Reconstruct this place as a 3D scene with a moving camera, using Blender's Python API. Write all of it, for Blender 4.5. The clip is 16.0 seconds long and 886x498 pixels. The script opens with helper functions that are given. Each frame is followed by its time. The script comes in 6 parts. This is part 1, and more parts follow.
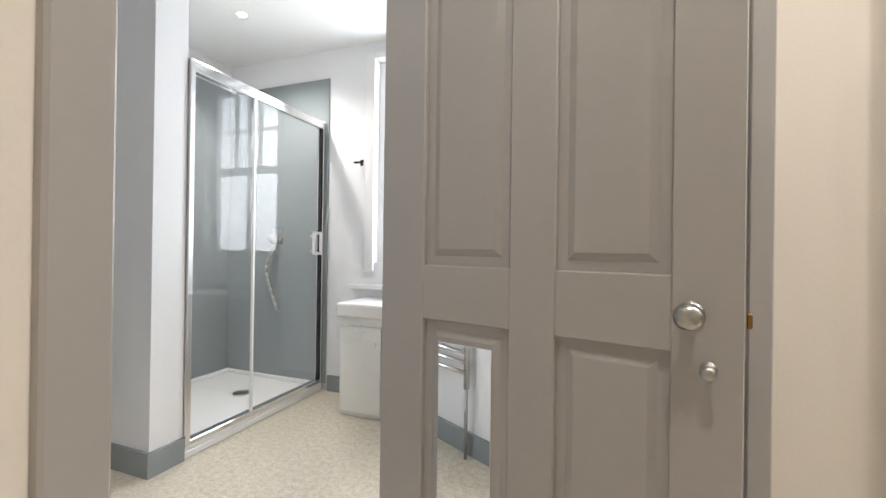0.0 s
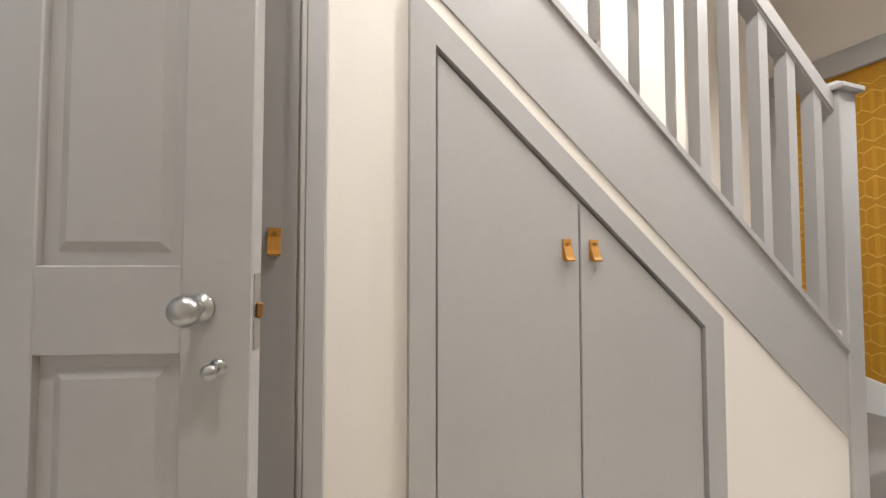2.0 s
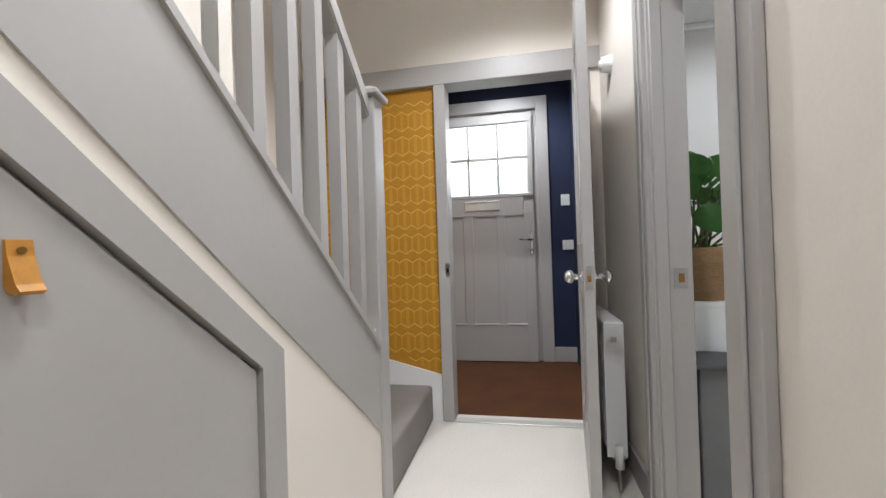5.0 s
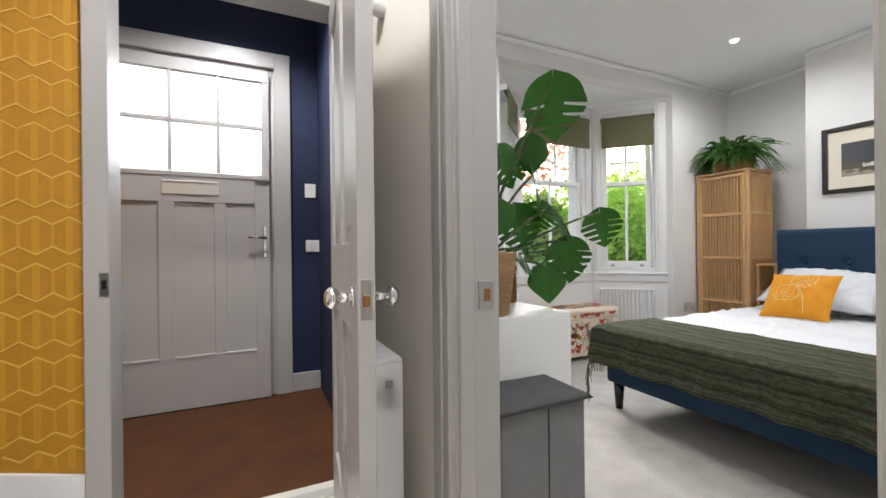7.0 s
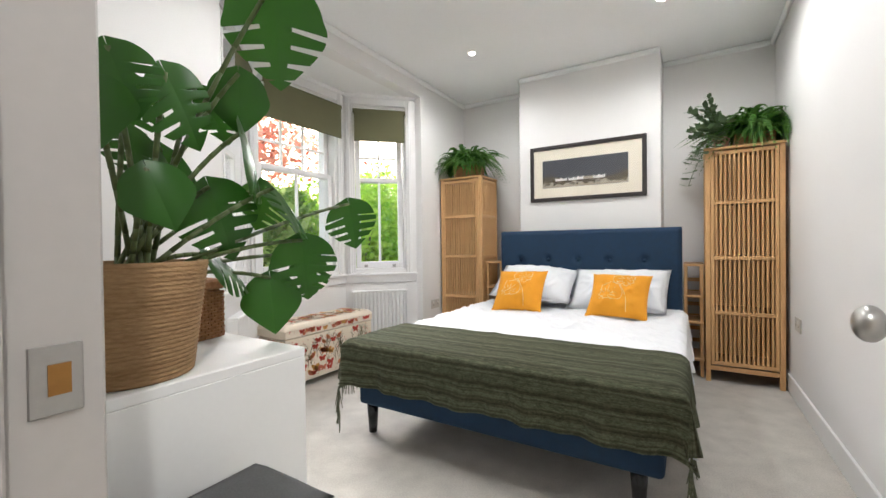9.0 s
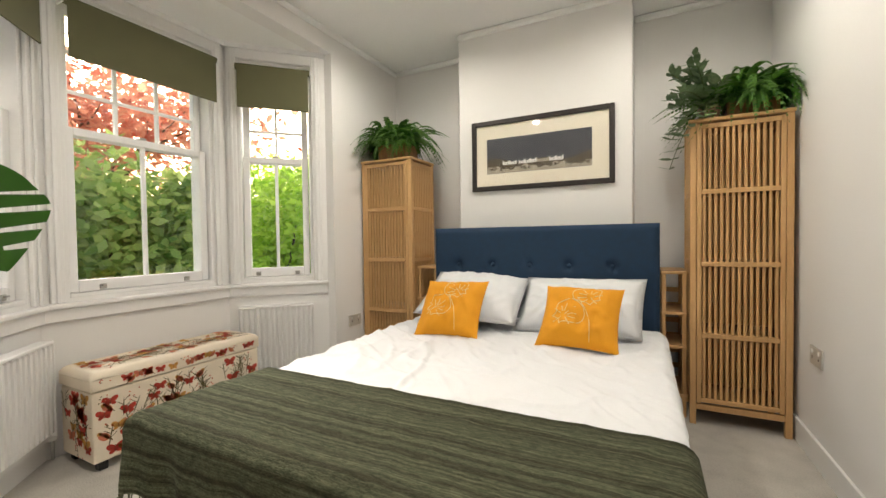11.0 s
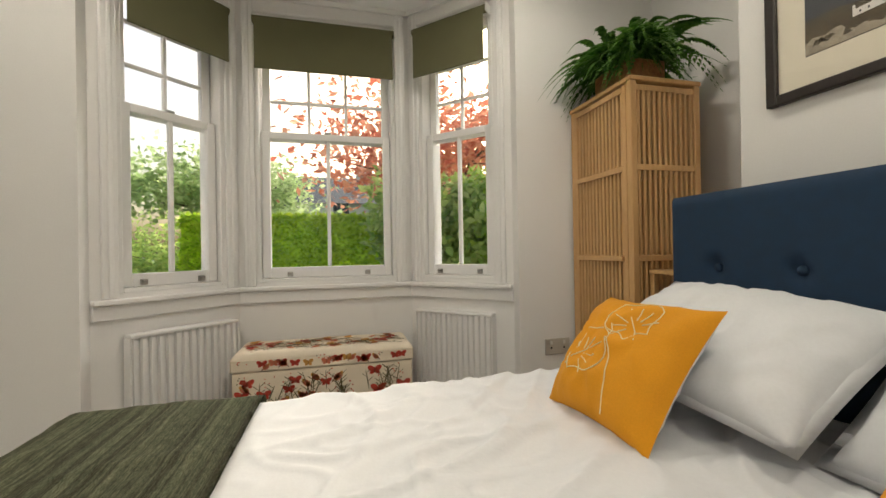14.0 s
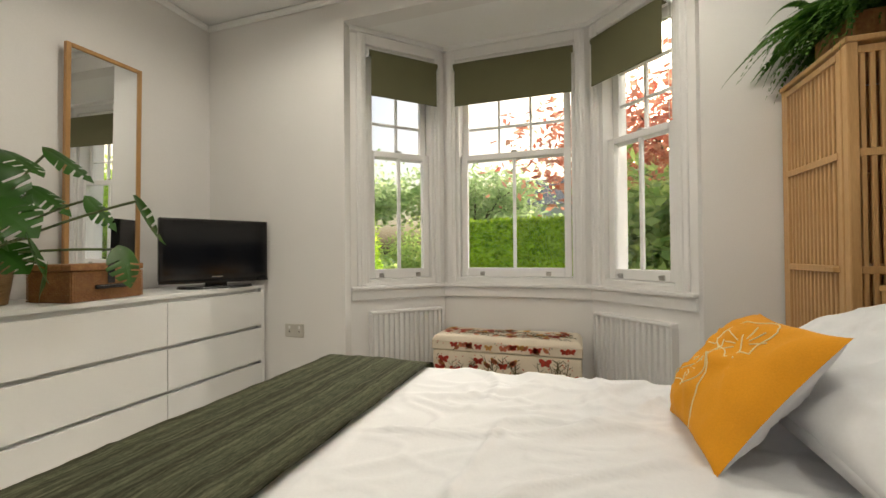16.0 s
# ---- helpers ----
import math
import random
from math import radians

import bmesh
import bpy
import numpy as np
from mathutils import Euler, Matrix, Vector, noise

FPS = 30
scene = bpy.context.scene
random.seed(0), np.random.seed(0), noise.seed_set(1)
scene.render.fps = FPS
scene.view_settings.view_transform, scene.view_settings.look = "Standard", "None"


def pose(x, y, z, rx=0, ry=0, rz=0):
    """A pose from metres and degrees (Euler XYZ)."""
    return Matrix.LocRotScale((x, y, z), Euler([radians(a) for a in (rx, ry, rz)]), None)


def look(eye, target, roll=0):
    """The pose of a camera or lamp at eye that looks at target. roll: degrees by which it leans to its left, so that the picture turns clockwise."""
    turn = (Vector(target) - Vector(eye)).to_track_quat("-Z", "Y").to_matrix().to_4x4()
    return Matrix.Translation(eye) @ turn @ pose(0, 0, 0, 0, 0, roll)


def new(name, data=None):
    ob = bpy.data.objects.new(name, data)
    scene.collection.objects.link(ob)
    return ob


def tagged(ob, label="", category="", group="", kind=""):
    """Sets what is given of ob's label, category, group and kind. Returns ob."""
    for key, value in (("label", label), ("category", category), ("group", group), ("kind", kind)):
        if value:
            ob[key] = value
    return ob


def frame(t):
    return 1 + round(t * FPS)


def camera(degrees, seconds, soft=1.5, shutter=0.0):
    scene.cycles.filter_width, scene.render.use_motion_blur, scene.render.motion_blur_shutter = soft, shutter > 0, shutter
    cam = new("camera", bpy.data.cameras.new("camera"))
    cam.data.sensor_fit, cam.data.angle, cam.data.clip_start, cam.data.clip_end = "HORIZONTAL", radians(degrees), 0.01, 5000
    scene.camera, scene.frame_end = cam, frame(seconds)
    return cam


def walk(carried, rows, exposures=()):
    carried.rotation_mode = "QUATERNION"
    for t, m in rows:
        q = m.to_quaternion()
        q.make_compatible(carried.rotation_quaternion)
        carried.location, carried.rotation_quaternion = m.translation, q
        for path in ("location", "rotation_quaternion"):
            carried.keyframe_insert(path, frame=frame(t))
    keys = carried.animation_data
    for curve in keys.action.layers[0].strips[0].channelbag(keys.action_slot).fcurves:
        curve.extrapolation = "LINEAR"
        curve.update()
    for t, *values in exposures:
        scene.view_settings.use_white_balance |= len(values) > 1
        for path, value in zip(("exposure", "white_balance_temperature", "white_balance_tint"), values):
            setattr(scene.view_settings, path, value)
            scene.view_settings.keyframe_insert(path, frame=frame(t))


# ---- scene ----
cam = camera(95.2, 16.0, soft=1.5)
PATH = [
    (0, (0.638, -0.961, 1.016), (-0.051, 0.917, 1.02), 0.8),
    (0.5, (0.721, -0.985, 1.016), (0.289, 0.968, 1.016), 0.9),
    (1, (0.805, -0.966, 1.005), (0.688, 1.03, 1.047), 0.7),
    (1.5, (0.857, -0.915, 0.984), (1.134, 1.064, 1.061), 0.4),
    (2, (0.92, -0.879, 0.982), (1.58, 1.007, 1.056), -0.0),
    (2.5, (0.964, -0.832, 0.996), (1.973, 0.894, 1.03), 0.2),
    (3, (0.994, -0.776, 0.996), (2.301, 0.737, 1.032), 0.0),
    (3.5, (1.021, -0.717, 0.999), (2.571, 0.547, 1.035), -0.2),
    (4, (1.066, -0.646, 1.003), (2.804, 0.344, 1.038), -0.4),
    (4.2, (1.095, -0.615, 1.007), (2.892, 0.261, 1.038), -0.8),
    (6.3, (1.774, -0.483, 1.022), (3.728, -0.908, 1.022), -1.1),
    (6.5, (1.833, -0.515, 1.018), (3.76, -1.052, 1.016), -0.8),
    (7, (1.987, -0.54, 1.019), (3.797, -1.39, 1.018), -0.6),
    (7.5, (2.106, -0.599, 1.019), (3.755, -1.73, 1.007), -0.6),
    (8, (2.188, -0.686, 1.02), (3.64, -2.061, 1.005), -0.5),
    (8.5, (2.261, -0.791, 1.029), (3.5, -2.361, 1.006), -0.6),
    (9, (2.328, -0.932, 1.031), (3.372, -2.638, 1.009), -0.7),
    (9.5, (2.382, -1.087, 1.051), (3.27, -2.879, 1.024), -0.9),
    (9.7, (2.415, -1.164, 1.044), (3.248, -2.982, 1.019), -0.9),
    (11.8, (2.476, -2.346, 1.076), (3.554, -4.03, 1.021), -0.4),
    (12, (2.49, -2.483, 1.036), (3.654, -4.109, 1.005), -0.6),
    (12.5, (2.523, -2.773, 1.02), (3.905, -4.219, 1.004), -0.8),
    (13, (2.572, -2.987, 0.996), (4.185, -4.17, 0.988), -1.1),
    (13.5, (2.594, -3.156, 0.982), (4.403, -4.009, 0.979), -1.0),
    (14, (2.569, -3.262, 0.959), (4.507, -3.755, 0.966), -1.0),
    (14.5, (2.488, -3.357, 0.959), (4.482, -3.504, 0.966), -0.9),
    (15, (2.45, -3.51, 0.949), (4.44, -3.306, 0.973), -0.7),
    (15.5, (2.378, -3.542, 0.976), (4.332, -3.116, 0.991), -0.5),
    (16, (2.323, -3.611, 0.978), (4.221, -2.981, 1.0), -0.5),
]
walk(cam, [(t, look(eye, target, roll)) for t, eye, target, roll in PATH],
     exposures=[(0.0, 0.85, 6250, 10), (2.0, 1.15, 5850, 9), (4.2, 0.95, 5450, 8), (6.3, 1.15, 5650, 9), (9.7, 1.55, 5950, 9), (11.8, 1.03, 6900, 6), (13.5, 0.8, 6850, 6), (14.8, 0.74, 6800, 6), (16.0, 0.82, 6800, 6)])

# ---- world, sun, lights ----
world = bpy.data.worlds.new("overcast_sky")
scene.world = world
world.use_nodes = True
wn = world.node_tree.nodes
sky = wn.new("ShaderNodeTexSky")
sky.sky_type = "NISHITA"
sky.sun_disc = False
sky.sun_elevation = radians(28)
sky.sun_rotation = radians(118)
sky.dust_density = 7.0
sky.ozone_density = 0.4
wn["Background"].inputs["Strength"].default_value = 0.15
world.node_tree.links.new(sky.outputs[0], wn["Background"].inputs["Color"])


def sun_lamp():
    d = bpy.data.lights.new("sun", "SUN")
    d.energy, d.angle, d.color = 5.0, radians(54), (1.0, 0.98, 0.95)
    ob = new("sun", d)
    ob.matrix_world = look((12, -7.2, 4.6), (5, -3.4, 0.9))


sun_lamp()


def area_lamp(name, eye, target, w, h, watts, colour):
    d = bpy.data.lights.new(name, "AREA")
    d.shape, d.size, d.size_y, d.energy, d.color = "RECTANGLE", w, h, watts, colour
    ob = new(name, d)
    ob.matrix_world = look(eye, target)
    ob.visible_camera = True
    return ob


def spot_lamp(name, at, watts, colour, cone=140):
    d = bpy.data.lights.new(name, "SPOT")
    d.energy, d.color, d.spot_size, d.spot_blend, d.shadow_soft_size = watts, colour, radians(cone), 0.6, 0.05
    ob = new(name, d)
    ob.matrix_world = look(at, (at[0], at[1], 0))


DAY = (0.93, 0.97, 1.0)
WARM = (1.0, 0.93, 0.84)
# area lamp for sky light in the bathroom window, then ceiling lamps, some added
area_lamp("bath_light", (-0.41, 1.60, 1.62), (-0.41, 0.0, 1.62), 0.68, 1.35, 17, DAY)
for sx, sy in ((3.87, -3.95), (2.45, -2.6), (2.35, -3.9), (3.75, -2.2)):
    spot_lamp("bedroom_lamp", (sx, sy, 2.60), 17, WARM, 172)
# hall and porch lamps are added for brightness; no fixture is known there
for sx, sy, sw in ((0.75, -0.9, 29), (1.9, -0.55, 34), (2.9, -0.5, 36)):
    spot_lamp("hall_added_lamp", (sx, sy, 2.66), sw, WARM)
spot_lamp("bath_lamp", (-1.385, 0.93, 2.42), 42, (1.0, 0.93, 0.85))
spot_lamp("porch_added_lamp", (4.4, -0.4, 2.74), 50, WARM)


# ---- materials ----
def mat(name, colour, rough=0.5, metal=0.0, vary=0.06, scale=6.0, bump=0.0, bscale=80.0, stretch=(1, 1, 1), tone=None, spec=0.5):
    """A base colour with two scales of variation and a fine relief."""
    m = bpy.data.materials.new(name)
    m.use_nodes = True
    n, l = m.node_tree.nodes, m.node_tree.links
    b = n["Principled BSDF"]
    co = n.new("ShaderNodeTexCoord")
    mp = n.new("ShaderNodeMapping")
    mp.inputs["Scale"].default_value = stretch
    l.new(co.outputs["Object"], mp.inputs["Vector"])
    big, fine = n.new("ShaderNodeTexNoise"), n.new("ShaderNodeTexNoise")
    big.inputs["Scale"].default_value, big.inputs["Detail"].default_value = scale, 4
    fine.inputs["Scale"].default_value, fine.inputs["Detail"].default_value = bscale, 3
    l.new(mp.outputs[0], big.inputs["Vector"])
    l.new(mp.outputs[0], fine.inputs["Vector"])
    add = n.new("ShaderNodeMath")
    add.operation = "ADD"
    l.new(big.outputs[0], add.inputs[0])
    l.new(fine.outputs[0], add.inputs[1])
    ramp = n.new("ShaderNodeValToRGB")
    tone = tone or tuple(c * (1 - vary * 2) for c in colour)
    ramp.color_ramp.elements[0].position, ramp.color_ramp.elements[1].position = 0.36, 0.64
    ramp.color_ramp.elements[0].color = (*tone, 1)
    ramp.color_ramp.elements[1].color = (*colour, 1)
    half = n.new("ShaderNodeMath")
    half.operation = "MULTIPLY"
    half.inputs[1].default_value = 0.5
    l.new(add.outputs[0], half.inputs[0])
    l.new(half.outputs[0], ramp.inputs[0])
    l.new(ramp.outputs[0], b.inputs["Base Color"])
    rr = n.new("ShaderNodeMapRange")
    rr.inputs["To Min"].default_value, rr.inputs["To Max"].default_value = max(rough - 0.07, 0.02), min(rough + 0.07, 1)
    l.new(big.outputs[0], rr.inputs["Value"])
    l.new(rr.outputs[0], b.inputs["Roughness"])
    b.inputs["Metallic"].default_value = metal
    b.inputs["Specular IOR Level"].default_value = spec
    if bump:
        bp = n.new("ShaderNodeBump")
        bp.inputs["Strength"].default_value, bp.inputs["Distance"].default_value = bump, 0.004
        l.new(fine.outputs[0], bp.inputs["Height"])
        l.new(bp.outputs[0], b.inputs["Normal"])
    return m


def glass_mat(name, tint=(1, 1, 1), rough=0.0):
    m = bpy.data.materials.new(name)
    m.use_nodes = True
    n, l = m.node_tree.nodes, m.node_tree.links
    mix, tr, gl, lw = n.new("ShaderNodeMixShader"), n.new("ShaderNodeBsdfTransparent"), n.new("ShaderNodeBsdfGlossy"), n.new("ShaderNodeLayerWeight")
    tr.inputs[0].default_value = (*tint, 1)
    gl.inputs["Roughness"].default_value = rough
    lw.inputs[0].default_value = 0.5
    pw, sc = n.new("ShaderNodeMath"), n.new("ShaderNodeMath")
    pw.operation, sc.operation = "POWER", "MULTIPLY_ADD"
    pw.inputs[1].default_value = 4.0
    sc.inputs[1].default_value, sc.inputs[2].default_value = 0.6, 0.03
    l.new(lw.outputs["Facing"], pw.inputs[0])
    l.new(pw.outputs[0], sc.inputs[0])
    l.new(sc.outputs[0], mix.inputs[0])
    l.new(tr.outputs[0], mix.inputs[1])
    l.new(gl.outputs[0], mix.inputs[2])
    l.new(mix.outputs[0], n["Material Output"].inputs[0])
    return m


def glow_mat(name, colour, strength):
    m = bpy.data.materials.new(name)
    m.use_nodes = True
    n = m.node_tree.nodes
    b = n["Principled BSDF"]
    b.inputs["Base Color"].default_value = (*colour, 1)
    b.inputs["Emission Color"].default_value = (*colour, 1)
    b.inputs["Emission Strength"].default_value = strength
    return m


M_WALL = mat("bedroom_wall_paint", (0.80, 0.785, 0.77), 0.75, vary=0.02, scale=2, bump=0.05, bscale=160)
M_CREAM = mat("hall_wall_paint", (0.80, 0.74, 0.66), 0.75, vary=0.02, scale=2, bump=0.05, bscale=160)
M_CEIL = mat("ceiling_paint", (0.87, 0.87, 0.86), 0.85, vary=0.015, scale=2)
M_GREY = mat("grey_gloss_paint", (0.42, 0.40, 0.38), 0.38, vary=0.02, scale=3, bump=0.03, bscale=60)
M_WHITE = mat("white_satin_paint", (0.80, 0.79, 0.78), 0.35, vary=0.015, scale=4, bump=0.02, bscale=60)
M_NAVY = mat("navy_wall_paint", (0.007, 0.014, 0.050), 0.7, vary=0.06, scale=3)
M_YELLOW = mat("ochre_wallpaper", (0.45, 0.215, 0.005), 0.65, vary=0.06, scale=20)
M_YELLINE = mat("pale_ochre_line", (0.66, 0.41, 0.07), 0.6, vary=0.03)
M_YELSTRIPE = mat("light_ochre_stripe", (0.52, 0.265, 0.01), 0.6, vary=0.05)
M_VINYL = mat("white_vinyl_floor", (0.74, 0.69, 0.61), 0.35, vary=0.04, scale=3, bump=0.03)
M_COIR = mat("coir_matting", (0.11, 0.036, 0.005), 0.95, vary=0.2, scale=5, bump=0.8, bscale=260, tone=(0.06, 0.019, 0.003))
M_CARPET = mat("grey_carpet", (0.56, 0.53, 0.48), 0.95, vary=0.12, scale=9, bump=0.9, bscale=150)
M_STAIRCARPET = mat("taupe_stair_carpet", (0.27, 0.24, 0.22), 0.95, vary=0.1, scale=5, bump=0.7, bscale=300)
M_NAVYFAB = mat("navy_woven_fabric", (0.012, 0.038, 0.085), 0.9, vary=0.12, scale=30, bump=0.35, bscale=500)
M_LINEN = mat("white_cotton", (0.77, 0.78, 0.80), 0.85, vary=0.02, scale=6, bump=0.08, bscale=120)
M_BAMBOO = mat("bamboo", (0.62, 0.38, 0.17), 0.45, vary=0.12, scale=6, bump=0.06, bscale=40, stretch=(6, 6, 0.6), tone=(0.52, 0.30, 0.12))
M_DARKGAP = mat("gap_shade_brown", (0.16, 0.09, 0.04), 0.8, vary=0.1)
M_CHROME = mat("chrome", (0.78, 0.78, 0.78), 0.12, 1.0, vary=0.02)
M_STEEL = mat("brushed_steel", (0.46, 0.45, 0.43), 0.3, 1.0, vary=0.04)
M_LAMIN = mat("white_foil_laminate", (0.80, 0.80, 0.785), 0.3, vary=0.01, scale=3)
M_BLACK = mat("black_plastic", (0.012, 0.012, 0.013), 0.25, vary=0.05)
M_LEATHER = mat("tan_leather", (0.50, 0.22, 0.015), 0.5, vary=0.1, scale=30, bump=0.2)
M_ORANGE = mat("mustard_cotton", (0.80, 0.34, 0.012), 0.85, vary=0.05, scale=10, bump=0.15, bscale=260)
M_GLASS = glass_mat("window_glass")


def obscure_mat():
    """Textured door glass: part of the light goes straight on, the rest is scattered."""
    m = bpy.data.materials.new("obscured_door_glass")
    m.use_nodes = True
    n, l = m.node_tree.nodes, m.node_tree.links
    mix, tr, tl = n.new("ShaderNodeMixShader"), n.new("ShaderNodeBsdfTransparent"), n.new("ShaderNodeBsdfTranslucent")
    tl.inputs[0].default_value = (0.93, 0.96, 0.94, 1)
    mix.inputs[0].default_value = 0.42
    l.new(tr.outputs[0], mix.inputs[1])
    l.new(tl.outputs[0], mix.inputs[2])
    l.new(mix.outputs[0], n["Material Output"].inputs[0])
    return m


M_OBSCURE = obscure_mat()
M_MIRROR = mat("mirror_glass", (0.86, 0.87, 0.87), 0.03, 1.0, vary=0.0)
# a mirror is smooth all over
_b = M_MIRROR.node_tree.nodes["Principled BSDF"].inputs["Roughness"]
M_MIRROR.node_tree.links.remove(_b.links[0])
_b.default_value = 0.01
M_BULB = glow_mat("lamp_glow", (1.0, 0.9, 0.75), 14)


# ---- helpers of this scene ----
def thing(name, label, category, group="", kind="", at=None):
    ob = new(name)
    tagged(ob, label, category, group, kind)
    if at is not None:
        ob.matrix_basis = at
    return ob


def part(name, bm, material, parent=None, label="", smooth=False):
    me = bpy.data.meshes.new(name)
    if smooth:
        for f in bm.faces:
            f.smooth = True
    bm.to_mesh(me)
    bm.free()
    me.materials.append(material)
    ob = new(name, me)
    if parent is not None:
        ob.parent = parent
    if label:
        tagged(ob, label)
    return ob


def box(bm, x0, y0, z0, x1, y1, z1, bevel=0.0, seg=1, m=None):
    v = bmesh.ops.create_cube(bm, size=1, matrix=Matrix.Translation(((x0 + x1) / 2, (y0 + y1) / 2, (z0 + z1) / 2)) @ Matrix.Diagonal((abs(x1 - x0), abs(y1 - y0), abs(z1 - z0), 1)))["verts"]
    if bevel:
        e = list({e for w in v for e in w.link_edges})
        r = bmesh.ops.bevel(bm, geom=e, offset=bevel, segments=seg, profile=0.5, affect="EDGES")
        v = list({w for f in r["faces"] for w in f.verts} | {w for w in v if w.is_valid})
    if m is not None:
        bmesh.ops.transform(bm, matrix=m, verts=v)
    return v


def boxes(*rows, bevel=0.0, seg=1):
    bm = bmesh.new()
    for r in rows:
        box(bm, *r, bevel=bevel, seg=seg)
    return bm


def rod(bm, a, b, r0, r1=None, n=12, cap=True):
    a, b = Vector(a), Vector(b)
    d = b - a
    m = Matrix.Translation((a + b) / 2) @ d.to_track_quat("Z", "Y").to_matrix().to_4x4()
    return bmesh.ops.create_cone(bm, cap_ends=cap, segments=n, radius1=r0, radius2=r0 if r1 is None else r1, depth=d.length, matrix=m)["verts"]


def ball(bm, at, r, sx=1, sy=1, sz=1, u=14, v=10):
    return bmesh.ops.create_uvsphere(bm, u_segments=u, v_segments=v, radius=r, matrix=Matrix.Translation(at) @ Matrix.Diagonal((sx, sy, sz, 1)))["verts"]


def prism(bm, pts, z0, z1):
    """A prism over a polygon in x, y."""
    lo = [bm.verts.new((x, y, z0)) for x, y in pts]
    hi = [bm.verts.new((x, y, z1)) for x, y in pts]
    k = len(pts)
    bm.faces.new(lo[::-1])
    bm.faces.new(hi)
    for i in range(k):
        bm.faces.new((lo[i], lo[(i + 1) % k], hi[(i + 1) % k], hi[i]))
    bmesh.ops.recalc_face_normals(bm, faces=bm.faces)


def slab_xz(bm, pts, y0, y1):
    """A slab over a polygon in x, z."""
    lo = [bm.verts.new((x, y0, z)) for x, z in pts]
    hi = [bm.verts.new((x, y1, z)) for x, z in pts]
    k = len(pts)
    bm.faces.new(lo)
    bm.faces.new(hi[::-1])
    for i in range(k):
        bm.faces.new((lo[i], lo[(i + 1) % k], hi[(i + 1) % k], hi[i]))
    bmesh.ops.recalc_face_normals(bm, faces=bm.faces)


def structure(name, bm, material, label="", category=""):
    ob = part(name, bm, material)
    tagged(ob, label, category, kind="structure")
    return ob


# ---- structure ----
HY, BY = -0.99, -1.11          # hall and bedroom faces of the wall between them
RX, WX = 1.75, 4.55            # right wall and window wall of the bedroom
CEIL, HCEIL = 2.62, 2.78
NY = -0.89                     # hall face of the wall on the near side of the bedroom door
D0, D1 = 2.10, 2.87            # bedroom doorway

structure("floor_bedroom", boxes((RX - 0.1, -5.2, -0.1, 5.3, BY + 0.06, 0.0)), M_CARPET, "light grey cut-pile carpet", "floor")
structure("floor_hall", boxes((0.04, BY + 0.06, -0.1, 3.82, 0.95, 0.0), (0.04, -2.2, -0.1, 1.65, BY + 0.06, 0.0)), M_VINYL, "white vinyl hall floor", "floor")
structure("floor_porch", boxes((3.82, -1.5, -0.1, 5.2, 1.0, -0.002)), M_COIR, "brown coir entrance matting", "floor")
structure("ceiling_bedroom", boxes((RX - 0.1, -5.2, CEIL, WX, BY + 0.06, CEIL + 0.1)), M_CEIL, "white ceiling", "ceiling")
structure("ceiling_hall", boxes((0.04, BY + 0.06, HCEIL, 3.75, 1.0, HCEIL + 0.1), (0.04, -2.2, HCEIL, 1.65, BY + 0.06, HCEIL + 0.1)), M_CEIL, "white hall ceiling", "ceiling")
structure("ceiling_porch", boxes((3.75, -1.5, HCEIL, 5.2, 1.0, HCEIL + 0.1)), M_CEIL, "white porch ceiling", "ceiling")
structure("wall_bedroom_right", boxes((RX - 0.1, -5.2, 0, RX, BY, CEIL)), M_WALL, "white painted bedroom wall", "wall")
structure("wall_bedroom_head", boxes((RX, -5.2, 0, WX, -5.05, CEIL)), M_WALL, "white alcove wall", "wall")
structure("chimney_breast", boxes((2.53, -5.05, 0, 3.745, -4.70, CEIL), bevel=0.006), M_WALL, "white chimney breast", "wall")
structure("wall_bedroom_door", boxes((1.65, BY, 0, D0 - 0.03, BY + 0.06, HCEIL), (D1 + 0.03, BY, 0, WX, BY + 0.06, HCEIL), (D0 - 0.03, BY, 2.06, D1 + 0.03, BY + 0.06, HCEIL)), M_WALL, "white wall round the bedroom doorway", "wall")
structure("wall_hall_door", boxes((1.55, BY + 0.06, 0, 2.06, NY, HCEIL), (D1 + 0.03, BY + 0.06, 0, 3.72, HY, HCEIL), (D0 - 0.03, BY + 0.06, 2.06, D1 + 0.03, HY, HCEIL)), M_CREAM, "cream hall wall", "wall")
structure("wall_hall_recess", boxes((1.55, -2.2, 0, 1.65, BY + 0.06, HCEIL), (0.14, -2.3, 0, 1.55, -2.2, HCEIL)), M_CREAM, "cream hall wall", "wall")
# window wall and bay
BAY0, BAY1, SOFF = -2.22, -4.18, 2.46
structure("wall_bedroom_window", boxes((WX, BAY0, 0, WX + 0.12, BY + 0.06, CEIL), (WX, -5.2, 0, WX + 0.12, BAY1, CEIL), (WX, BAY1, SOFF, WX + 0.12, BAY0, CEIL)), M_WALL, "white wall with bay opening", "wall")


